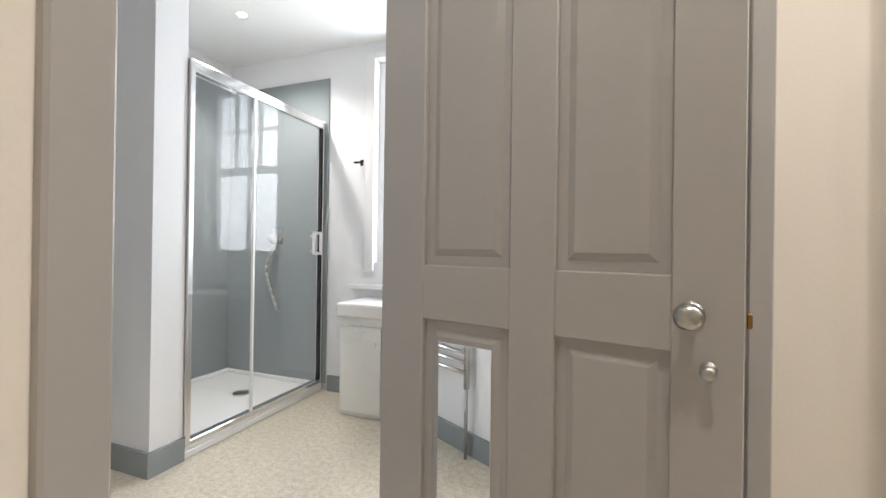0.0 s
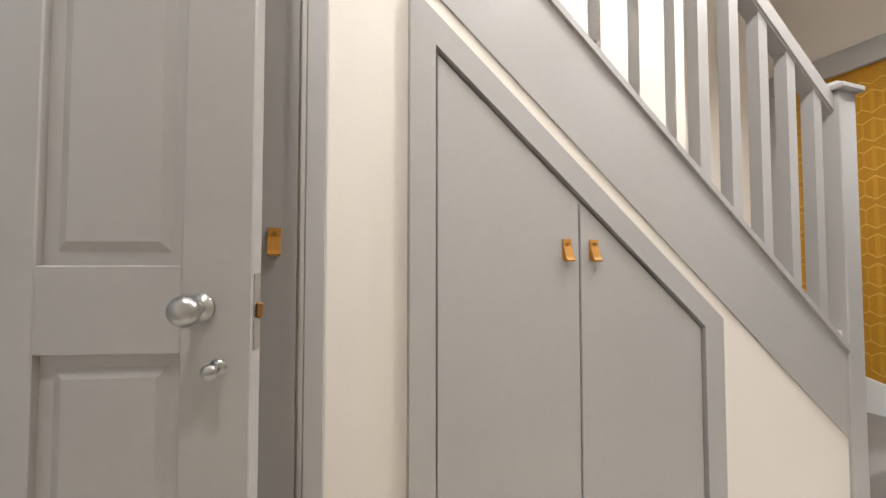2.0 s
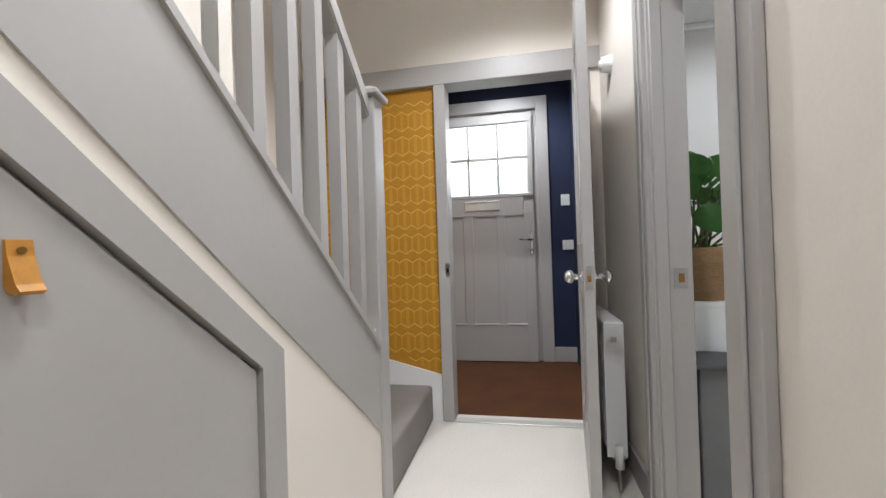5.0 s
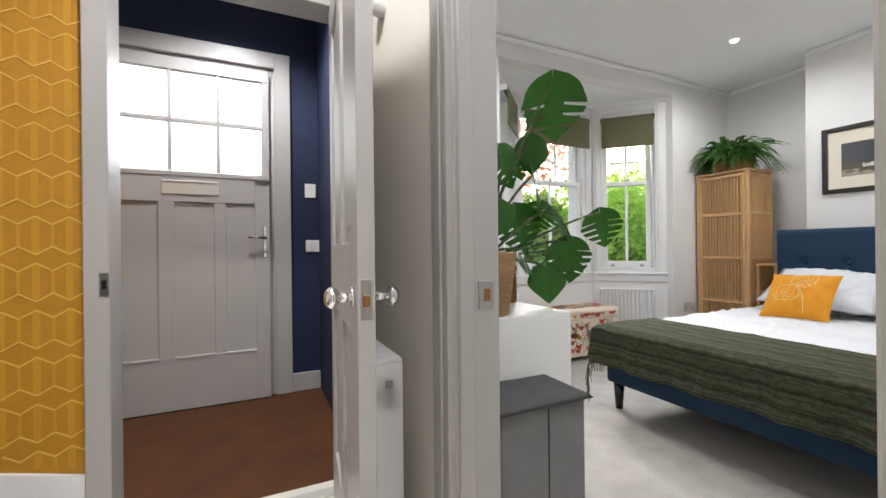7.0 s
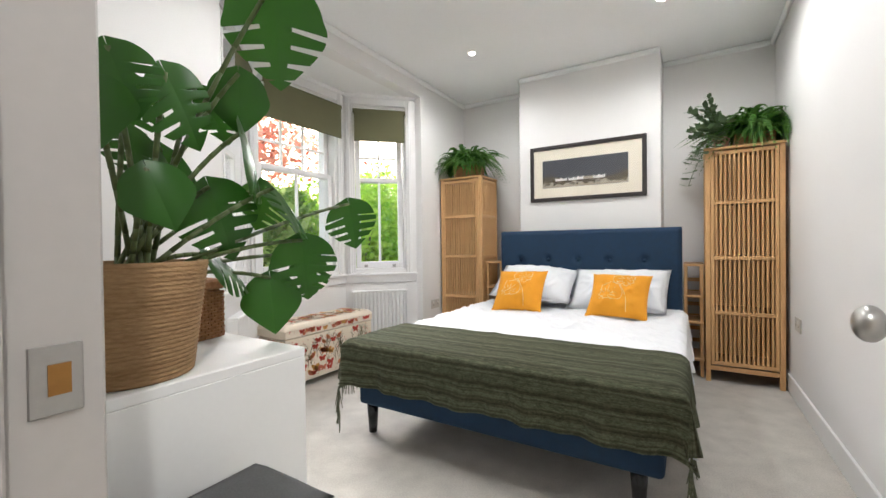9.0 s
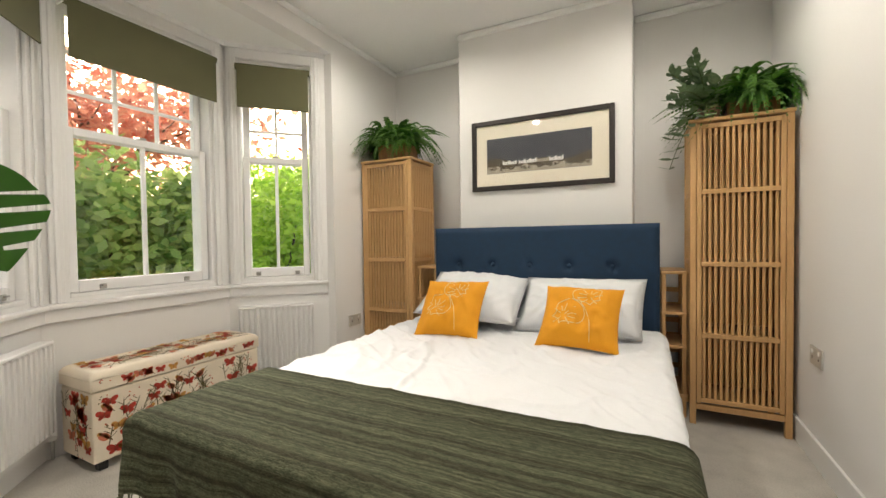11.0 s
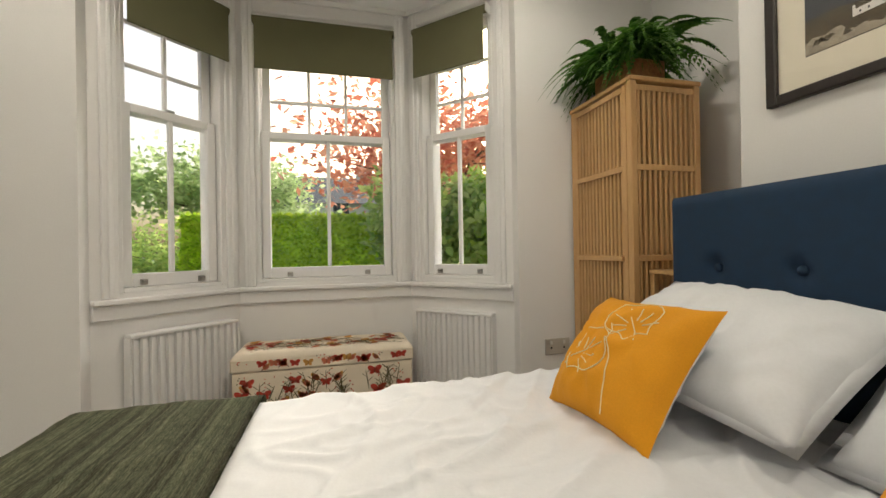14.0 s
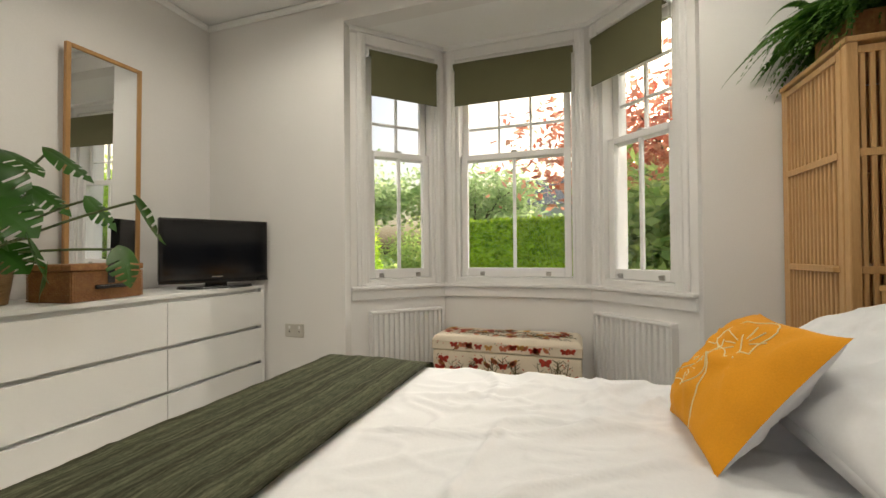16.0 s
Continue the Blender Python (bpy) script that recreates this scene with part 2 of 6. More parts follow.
# ---- hall: walls ----
M_TERR = mat("speckled_vinyl", (0.80, 0.74, 0.63), 0.45, vary=0.12, scale=38, bump=0.03, bscale=90, tone=(0.58, 0.50, 0.38))
M_BATHWALL = mat("bathroom_white_paint", (0.82, 0.82, 0.83), 0.6, vary=0.015, scale=2)
M_WETPANEL = mat("grey_wet_wall_panel", (0.28, 0.31, 0.32), 0.2, vary=0.03, scale=2)
M_CERAMIC = mat("white_acrylic", (0.84, 0.84, 0.83), 0.2, vary=0.01)
M_BRASS = mat("latch_brass", (0.35, 0.18, 0.05), 0.35, 0.8, vary=0.1)
M_LETTER = mat("satin_cream_metal", (0.60, 0.58, 0.53), 0.35, 0.3, vary=0.03)
M_PLAST = mat("white_plastic", (0.78, 0.78, 0.76), 0.35, vary=0.01)

structure("wall_hall_stair", boxes((0.92, 0.0, 0, 1.143, 0.10, HCEIL), (1.143, 0.01, 0, 2.0, 0.10, 1.9), (2.0, 0.0, 0, 2.70, 0.10, 0.75), (1.143, 0.0, 0, 2.0, 0.01, 0.02)), M_CREAM, "cream wall beside the stair cupboard", "wall")
_bm = bmesh.new()
slab_xz(_bm, [(1.13, 1.60), (2.09, 0.81), (2.09, 0.0), (2.70, 0.0), (2.70, 0.55), (1.13, 1.85)], -0.006, 0.002)
structure("wall_stair_strip", _bm, M_CREAM, "cream strip between the cupboard frame and stair string", "wall")
structure("wall_stair_back", boxes((0.04, 0.85, 0, 3.72, 0.95, HCEIL)), M_CREAM, "cream stairwell wall", "wall")
structure("wall_hall_end", boxes((0.04, -2.3, 0, 0.14, -0.70, HCEIL), (0.11, 0.06, 0, 0.14, 0.95, HCEIL), (0.04, -0.70, 2.05, 0.14, 0.06, HCEIL)), M_CREAM, "cream end wall of the hall", "wall")
structure("wall_cupboard_front", boxes((0.14, 0.03, 0, 0.92, 0.10, HCEIL)), M_CREAM, "cream wall over the hall cupboard", "wall")
structure("trim_bathroom_doorway", boxes((0.136, -0.735, 0, 0.156, -0.672, 2.09), (0.136, -0.672, 2.03, 0.156, -0.012, 2.09), (0.03, -0.69, 0, 0.136, -0.672, 2.05), (0.03, -0.672, 2.03, 0.136, -0.02, 2.05), bevel=0.004), M_GREY, "grey painted bathroom door frame", "door frame")
structure("baseboard_hall", boxes((0.967, -0.014, 0, 1.143, 0.0, 0.11), (2.10, -0.02, 0, 2.70, 0.0, 0.11), (2.97, HY, 0, 3.70, HY + 0.014, 0.12), (1.65, NY, 0, 1.98, NY + 0.014, 0.12), bevel=0.003), M_GREY, "grey painted hall skirting", "skirting")

# partition to the porch
structure("wall_porch_partition", boxes((3.72, 0.785, 0, 3.84, 0.95, HCEIL), (3.72, -1.05, 2.16, 3.84, 0.785, HCEIL), (3.72, -1.05, 0, 3.84, -0.93, 2.16)), M_CREAM, "cream wall over the porch opening", "wall")
structure("wall_yellow_panel", boxes((3.73, -0.03, 0, 3.83, 0.785, 2.03)), M_YELLOW, "ochre wallpapered panel", "wallpaper")
structure("trim_porch_frame", boxes((3.70, -1.05, 2.03, 3.845, 0.85, 2.155), (3.70, -0.10, 0, 3.845, -0.03, 2.03), (3.70, -0.93, 0, 3.845, -0.86, 2.03), (3.704, 0.785, 0.3, 3.73, 0.85, 2.03), bevel=0.004), M_GREY, "grey painted porch door frame", "door frame")
structure("trim_threshold", boxes((3.70, -0.86, 0, 3.76, -0.10, 0.008), bevel=0.003), M_LETTER, "metal floor threshold strip", "threshold")


def wallpaper_lines():
    bm = bmesh.new()
    x0, x1 = 3.728, 3.7302

    def seg(y0, z0, y1, z1, w):
        d = Vector((0, y1 - y0, z1 - z0))
        k = Vector((0, -d.z, d.y)).normalized() * w / 2
        p = [Vector((x0, y0, z0)) - k, Vector((x0, y1, z1)) - k, Vector((x0, y1, z1)) + k, Vector((x0, y0, z0)) + k]
        v = [bm.verts.new(c) for c in p] + [bm.verts.new((x1, c.y, c.z)) for c in p]
        bm.faces.new(v[:4])
        for i in range(4):
            bm.faces.new((v[i], v[i + 4], v[(i + 1) % 4 + 4], v[(i + 1) % 4]))
    per, row = 0.0845, 0.152
    zc = 0.24
    while zc < 2.1:
        for i in range(11):
            c = -0.031 + per * i
            for s in (-1, 1):
                for q in (-1, 1):
                    ya, yb = c, c + q * per / 2
                    lo_y, hi_y = min(ya, yb), max(ya, yb)
                    if lo_y > -0.032 and hi_y < 0.786 and 0.30 + 0.26 * (max(ya, yb) + 0.03) < zc + s * 0.028 < 2.0:
                        seg(ya, zc + s * 0.040, yb, zc + s * 0.014, 0.0045)
        zc += row
    return bm


def wallpaper_stripes():
    bm = bmesh.new()
    zc = 0.24
    while zc + 0.152 < 2.02:
        for i in range(10):
            c = -0.031 + 0.0845 * i
            for y, g, w in ((c, 0.040, 0.009), (c + 0.04225, 0.014, 0.019)):
                if -0.028 < y - w / 2 and y + w / 2 < 0.785 and zc + 0.10 > 0.30 + 0.26 * (y + 0.03):
                    box(bm, 3.7288, y - w / 2, max(zc + g, 0.29 + 0.26 * (y + 0.03)), 3.7303, y + w / 2, min(zc + 0.152 - g, 2.03))
        zc += 0.152
    return bm


structure("wallpaper_stripes", wallpaper_stripes(), M_YELSTRIPE, "pale upright stripes on ochre wallpaper", "wallpaper")
structure("wallpaper_pattern", wallpaper_lines(), M_YELLINE, "pale hexagon lines on ochre wallpaper", "wallpaper")

# porch
structure("wall_porch_front", boxes((5.10, -1.11, 0, 5.25, -0.745, HCEIL), (5.10, 0.335, 0, 5.25, 1.0, HCEIL), (5.10, -0.745, 2.38, 5.25, 0.335, HCEIL)), M_NAVY, "navy painted porch wall", "wall")
structure("wall_porch_sides", boxes((3.84, -1.05, 0, 5.10, -0.985, HCEIL), (3.84, 0.9, 0, 5.10, 1.0, HCEIL), (3.84, -0.985, 2.2, 3.85, 0.9, HCEIL)), M_NAVY, "navy painted porch side wall", "wall")
structure("baseboard_porch", boxes((5.085, -0.985, 0, 5.10, -0.79, 0.13), (5.085, 0.38, 0, 5.10, 0.9, 0.13), bevel=0.003), M_GREY, "grey porch skirting", "skirting")
structure("trim_front_door", boxes((5.07, -0.79, 0, 5.10, -0.685, 2.41), (5.07, 0.275, 0, 5.10, 0.38, 2.41), (5.07, -0.685, 2.30, 5.10, 0.275, 2.41), (5.101, -0.745, 0, 5.20, -0.635, 2.38), (5.101, 0.225, 0, 5.20, 0.335, 2.38), (5.101, -0.635, 2.25, 5.20, 0.225, 2.38), bevel=0.004), M_GREY, "grey painted front door frame", "door frame")


def fielded(u0, z0, u1, z1, y, d=1):
    """A panel: sunk margin with a raised flat field."""
    bm = bmesh.new()
    box(bm, u0, y + d * 0.010, z0, u1, y + d * 0.016, z1)
    w = min(u1 - u0, z1 - z0) * 0.16
    v = box(bm, u0 + w * 0.5, y + d * 0.003, z0 + w * 0.5, u1 - w * 0.5, y + d * 0.012, z1 - w * 0.5)
    for q in v:
        if abs(q.co.y - (y + d * 0.003)) < 1e-5:
            q.co.x += w * 0.6 * (1 if q.co.x < (u0 + u1) / 2 else -1)
            q.co.z += w * 0.6 * (1 if q.co.z < (z0 + z1) / 2 else -1)
    return bm


def frame_door(us, zs, W, H, y0, y1):
    """Stiles and rails round openings: us, zs are lists of opening spans."""
    bm = bmesh.new()
    cols = [0] + [u for s in us for u in s] + [W]
    for i in range(0, len(cols), 2):
        box(bm, cols[i], y0, 0, cols[i + 1], y1, H, bevel=0.002)
    rows = [0] + [z for s in zs for z in s] + [H]
    for (a, b) in us:
        for i in range(0, len(rows), 2):
            box(bm, a, y0, rows[i], b, y1, rows[i + 1], bevel=0.002)
    return bm


def knob_mesh(at, out, r=0.027, k=1.0):
    bm = bmesh.new()
    a, o = Vector(at), Vector(out).normalized()
    rod(bm, a, a + o * 0.006 * k, 0.024 * k, n=20)
    rod(bm, a + o * 0.004 * k, a + o * 0.035 * k, 0.010 * k, 0.012 * k, n=14)
    q = o.to_track_quat("Z", "Y").to_matrix().to_4x4()
    bmesh.ops.create_uvsphere(bm, u_segments=20, v_segments=12, radius=r, matrix=Matrix.Translation(a + o * 0.05 * k) @ q @ Matrix.Diagonal((1, 1, 0.72, 1)))
    return bm


def bathroom_door():
    th = thing("bathroom_door", "grey painted panel door standing open with mirrored lower panel", "door", at=pose(0.152, -0.022, 0.008, 0, 0, -14.7))
    us, zs = [(0.130, 0.350), (0.445, 0.638)], [(0.20, 0.848), (0.972, 1.72)]
    part("door_frame", frame_door(us, zs, 0.735, 1.985, -0.035, 0.0), M_GREY, th)
    part("core", boxes((0.12, -0.014, 0.19, 0.36, -0.004, 1.73), (0.435, -0.014, 0.19, 0.65, -0.004, 1.73)), M_GREY, th)
    for i, (a, b) in enumerate(us):
        for j, (c, d) in enumerate(zs):
            part("panel", fielded(a, c, b, d, -0.031), M_GREY, th)
    part("mirror_panel", boxes((0.176, -0.0335, 0.235, 0.312, -0.029, 0.80), bevel=0.001), M_MIRROR, th, "mirrored acrylic cat-flap panel")
    part("doorknob", knob_mesh((0.665, -0.035, 0.912), (0, -1, 0), 0.021, 0.85), M_STEEL, th, "brushed steel doorknob", smooth=True)
    part("thumb_turn", knob_mesh((0.690, -0.035, 0.828), (0, -1, 0), 0.011, 0.5), M_STEEL, th, "small steel thumb turn", smooth=True)
    part("latch_plate", boxes((0.735, -0.029, 0.85, 0.7365, -0.006, 0.96), bevel=0.0005), M_STEEL, th, "steel latch plate")
    part("latch_bolt", boxes((0.7365, -0.024, 0.895, 0.744, -0.011, 0.918), bevel=0.002), M_BRASS, th, "brass latch bolt")


bathroom_door()


def leather_pull(parent, x, y, z):
    """A folded strap, broad at the rivet and looping out below."""
    bm = bmesh.new()
    prof = [(0.0, 0.025), (-0.004, 0.025), (-0.006, 0.008), (-0.016, -0.021), (-0.022, -0.028), (-0.016, -0.032), (-0.004, -0.029), (0.0, -0.021)]
    lo = [bm.verts.new((x - 0.012, y + p, z + q)) for p, q in prof]
    hi = [bm.verts.new((x + 0.012, y + p, z + q)) for p, q in prof]
    bm.faces.new(lo)
    bm.faces.new(hi[::-1])
    for i in range(len(prof)):
        j = (i + 1) % len(prof)
        bm.faces.new((lo[i], lo[j], hi[j], hi[i]))
    bmesh.ops.recalc_face_normals(bm, faces=bm.faces)
    p = part("leather_pull", bm, M_LEATHER, parent, "folded tan leather pull")
    bm = bmesh.new()
    rod(bm, (x, y - 0.003, z + 0.014), (x, y - 0.008, z + 0.014), 0.004, n=10)
    part("rivet", bm, M_BRASS, p)


def stair_cupboard():
    th = thing("stair_cupboard", "grey built-in cupboard under the stairs with two sloping doors", "cupboard")
    fb = bmesh.new()
    slab_xz(fb, [(1.143, 0), (1.203, 0), (1.203, 1.482), (2.022, 0.803), (2.022, 0), (2.094, 0), (2.094, 0.822), (1.148, 1.602), (1.143, 1.602)], -0.022, 0.0)
    part("frame", fb, M_GREY, th)
    # dark strip paints the shade in the gap below the doors
    part("recess_shade", boxes((1.203, 0.004, 0, 2.022, 0.009, 0.03)), M_DARKGAP, th)
    sl = (1.482 - 0.803) / (2.022 - 1.203)
    zt = lambda x: 1.482 - sl * (x - 1.203)
    for a, b, hx in ((1.210, 1.594, 1.555), (1.599, 2.015, 1.638)):
        bm = bmesh.new()
        slab_xz(bm, [(a, 0.012), (b, 0.012), (b, zt(b) - 0.011), (a, zt(a) - 0.011)], -0.013, 0.004)
        bmesh.ops.bevel(bm, geom=list(bm.edges), offset=0.002, segments=1, affect="EDGES")
        d = part("cupboard_door", bm, M_GREY, th)
        leather_pull(d, hx, -0.013, 1.02)


stair_cupboard()


def hall_cupboard():
    th = thing("hall_cupboard", "grey built-in hall cupboard behind the open door", "cupboard")
    part("frame", boxes((0.925, -0.018, 0, 0.967, 0.0, 2.05), (0.20, 0.012, 2.0, 0.925, 0.03, 2.05), (0.16, 0.012, 0, 0.20, 0.03, 2.05), bevel=0.003), M_GREY, th)
    d = part("cupboard_door", boxes((0.20, 0.006, 0.015, 0.912, 0.028, 1.995), bevel=0.002), M_GREY, th)
    leather_pull(d, 0.868, 0.006, 1.03)


hall_cupboard()


def staircase():
    th = thing("staircase", "grey painted staircase with taupe carpeted treads", "staircase")
    bm = bmesh.new()
    s = 0.82
    zb = lambda x: 0.446 + s * (2.622 - x)
    ztp = lambda x: 0.727 + s * (2.641 - x)
    slab_xz(bm, [(2.70, zb(2.70)), (2.70, ztp(2.70)), (0.3, ztp(0.3)), (0.3, zb(0.3))], -0.012, 0.034)
    part("string", bm, M_GREY, th)
    bm = bmesh.new()
    slab_xz(bm, [(2.70, ztp(2.70)), (2.70, ztp(2.70) + 0.022), (0.3, ztp(0.3) + 0.022), (0.3, ztp(0.3))], -0.022, 0.066)
    part("string_cap", bm, M_GREY, th)
    bm = bmesh.new()
    zh = lambda x: 1.50 + s * (2.72 - x)
    slab_xz(bm, [(2.72, zh(2.72)), (2.72, zh(2.72) + 0.075), (0.9, zh(0.9) + 0.075), (0.9, zh(0.9))], 0.0, 0.06)
    bmesh.ops.bevel(bm, geom=list(bm.edges), offset=0.006, segments=2, affect="EDGES")
    part("handrail", bm, M_GREY, th)
    for i in range(13):
        x = 2.605 - 0.1365 * i
        bm = bmesh.new()
        slab_xz(bm, [(x, ztp(x) + 0.02), (x + 0.042, ztp(x + 0.042) + 0.02), (x + 0.042, zh(x + 0.042) + 0.004), (x, zh(x) + 0.004)], 0.010, 0.050)
        part("baluster", bm, M_GREY, th)
    part("newel_post", boxes((2.70, -0.018, 0, 2.79, 0.075, 1.595), bevel=0.004), M_GREY, th)
    bm = boxes((2.680, -0.038, 1.595, 2.810, 0.095, 1.618), bevel=0.005)
    v = box(bm, 2.688, -0.030, 1.618, 2.802, 0.087, 1.638)
    for q in v:
        if q.co.z > 1.63:
            q.co.x += 0.03 * (1 if q.co.x < 2.745 else -1)
            q.co.y += 0.03 * (1 if q.co.y < 0.03 else -1)
    part("newel_cap", bm, M_GREY, th)
    part("tread", boxes((2.79, 0.03, 0.0, 3.715, 0.845, 0.215), bevel=0.02, seg=3), M_STAIRCARPET, th, "taupe carpeted bottom step", smooth=False)
    for k in range(9):
        x1 = 2.98 - 0.243 * k
        part("tread", boxes((x1 - 0.27, 0.07 if k == 0 else 0.036, 0.215 + 0.2 * k - (0.2 if k else 0), x1, 0.845, 0.415 + 0.2 * k), bevel=0.015, seg=2), M_STAIRCARPET, th)
    bm = bmesh.new()
    lo = [(3.712, -0.03, 0.0), (3.712, 0.84, 0.0), (3.712, 0.84, 0.50), (3.712, -0.03, 0.275)]
    a = [bm.verts.new(p) for p in lo]
    b = [bm.verts.new((3.7285, y, z)) for x, y, z in lo]
    bm.faces.new(a)
    for i in range(4):
        bm.faces.new((a[i], b[i], b[(i + 1) % 4], a[(i + 1) % 4]))
    bmesh.ops.recalc_face_normals(bm, faces=bm.faces)
    part("skirting_board", bm, M_WHITE, th, "sloping white skirting board")


staircase()


def porch_door():
    th = thing("porch_door", "grey painted panelled inner door standing open", "door", at=pose(3.71, -0.875, 0.008, 0, 0, 174.0))
    us, zs = [(0.11, 0.37), (0.47, 0.735)], [(0.22, 0.80), (1.03, 1.86)]
    part("door_frame", frame_door(us, zs, 0.845, 1.99, -0.04, 0.0), M_GREY, th)
    part("core", boxes((0.10, -0.025, 0.2, 0.38, -0.015, 1.88), (0.46, -0.025, 0.2, 0.745, -0.015, 1.88)), M_GREY, th)
    for a, b in us:
        for c, d in zs:
            part("panel", fielded(a, c, b, d, -0.036), M_GREY, th)
            part("panel", fielded(a, c, b, d, -0.004, -1), M_GREY, th)
    part("doorknob", knob_mesh((0.785, -0.04, 0.90), (0, -1, 0), 0.026), M_CHROME, th, "polished chrome doorknob", smooth=True)
    part("doorknob", knob_mesh((0.785, 0.0, 0.90), (0, 1, 0), 0.026), M_CHROME, th, "polished chrome doorknob", smooth=True)
    part("latch_plate", boxes((0.845, -0.032, 0.855, 0.8468, -0.008, 0.945), bevel=0.0006), M_STEEL, th, "steel latch plate")
    part("latch_bolt", boxes((0.8468, -0.027, 0.885, 0.853, -0.013, 0.91), bevel=0.002), M_BRASS, th)


porch_door()


def front_door():
    # built facing -y, then turned to face -x
    th = thing("front_door", "pale grey front door with six glazed panes and letterbox", "door", at=pose(5.054, 0.245, 0.006, 0, 0, -90))
    us, zs = [(0.04, 0.845)], [(1.535, 2.175)]
    W, H = 0.893, 2.262
    cols = [(0.045, 0.245), (0.335, 0.555), (0.625, 0.800)]
    part("door_leaf", boxes((0, 0, 0, W, 0.045, 1.528), (0, 0, 2.18, W, 0.045, H), (0, 0, 1.528, 0.04, 0.045, 2.18), (0.845, 0, 1.528, W, 0.045, 2.18), bevel=0.002), M_GREY, th)
    part("stiles", boxes((0, -0.014, 0, 0.045, 0, 1.36), (0.245, -0.014, 0.34, 0.335, 0, 1.33), (0.555, -0.014, 0.34, 0.625, 0, 1.33), (0.80, -0.014, 0, W, 0, 1.36), (0.045, -0.014, 0, 0.80, 0, 0.34), (0.045, -0.014, 1.33, 0.80, 0, 1.528), bevel=0.003), M_GREY, th)
    for a, b in cols:
        bm = boxes((a - 0.006, -0.021, 0.325, b + 0.006, -0.002, 0.342), bevel=0.004)
        part("panel_sill", bm, M_GREY, th)
    g = boxes((0.04, -0.004, 1.848, 0.845, 0.03, 1.872), (0.300, -0.004, 1.528, 0.322, 0.03, 2.18), (0.572, -0.004, 1.528, 0.594, 0.03, 2.18), bevel=0.002)
    part("glazing_bars", g, M_GREY, th)
    for a, b in ((0.04, 0.300), (0.322, 0.572), (0.594, 0.845)):
        for c, d in ((1.528, 1.848), (1.872, 2.18)):
            o = part("pane", boxes((a, 0.014, c, b, 0.018, d)), M_OBSCURE, th, "pale textured glass pane")
            o.visible_shadow = False
    part("weather_bar", boxes((0.0, -0.020, 1.495, W, 0, 1.528), bevel=0.004), M_GREY, th)
    bm = boxes((0.265, -0.022, 1.378, 0.585, -0.008, 1.470), bevel=0.004)
    box(bm, 0.275, -0.027, 1.455, 0.575, -0.02, 1.466, bevel=0.003)
    part("letterbox_flap", bm, M_LETTER, th, "satin metal letterbox cover")
    h = part("handle_plate", boxes((0.848, -0.018, 0.965, 0.875, -0.008, 1.18), bevel=0.004), M_CHROME, th, "chrome handle plate")
    bm = bmesh.new()
    rod(bm, (0.862, -0.018, 1.10), (0.862, -0.055, 1.10), 0.009)
    rod(bm, (0.866, -0.052, 1.10), (0.755, -0.052, 1.104), 0.010, 0.008)
    part("lever", bm, M_CHROME, h, smooth=True)
    bm = bmesh.new()
    rod(bm, (0.862, -0.018, 1.01), (0.862, -0.028, 1.01), 0.012)
    part("lock_cylinder", bm, M_STEEL, h)


front_door()


def switch_plate(name, label, m, w=0.086, h=0.086, kind="switch"):
    th = thing(name, label, kind, at=m)
    part("plate", boxes((-w / 2, -0.009, -h / 2, w / 2, 0, h / 2), bevel=0.003, seg=2), M_PLAST, th)
    part("rocker", boxes((-0.012, -0.013, -0.018, 0.012, -0.008, 0.018), bevel=0.002), M_PLAST, th)
    return th


switch_plate("light_switch", "white plastic thermostat plate on navy wall", pose(5.10, -0.925, 1.455, 0, 0, -90), 0.075, 0.10)
switch_plate("light_switch", "white plastic light switch on navy wall", pose(5.10, -0.94, 1.05, 0, 0, -90), 0.1, 0.086)


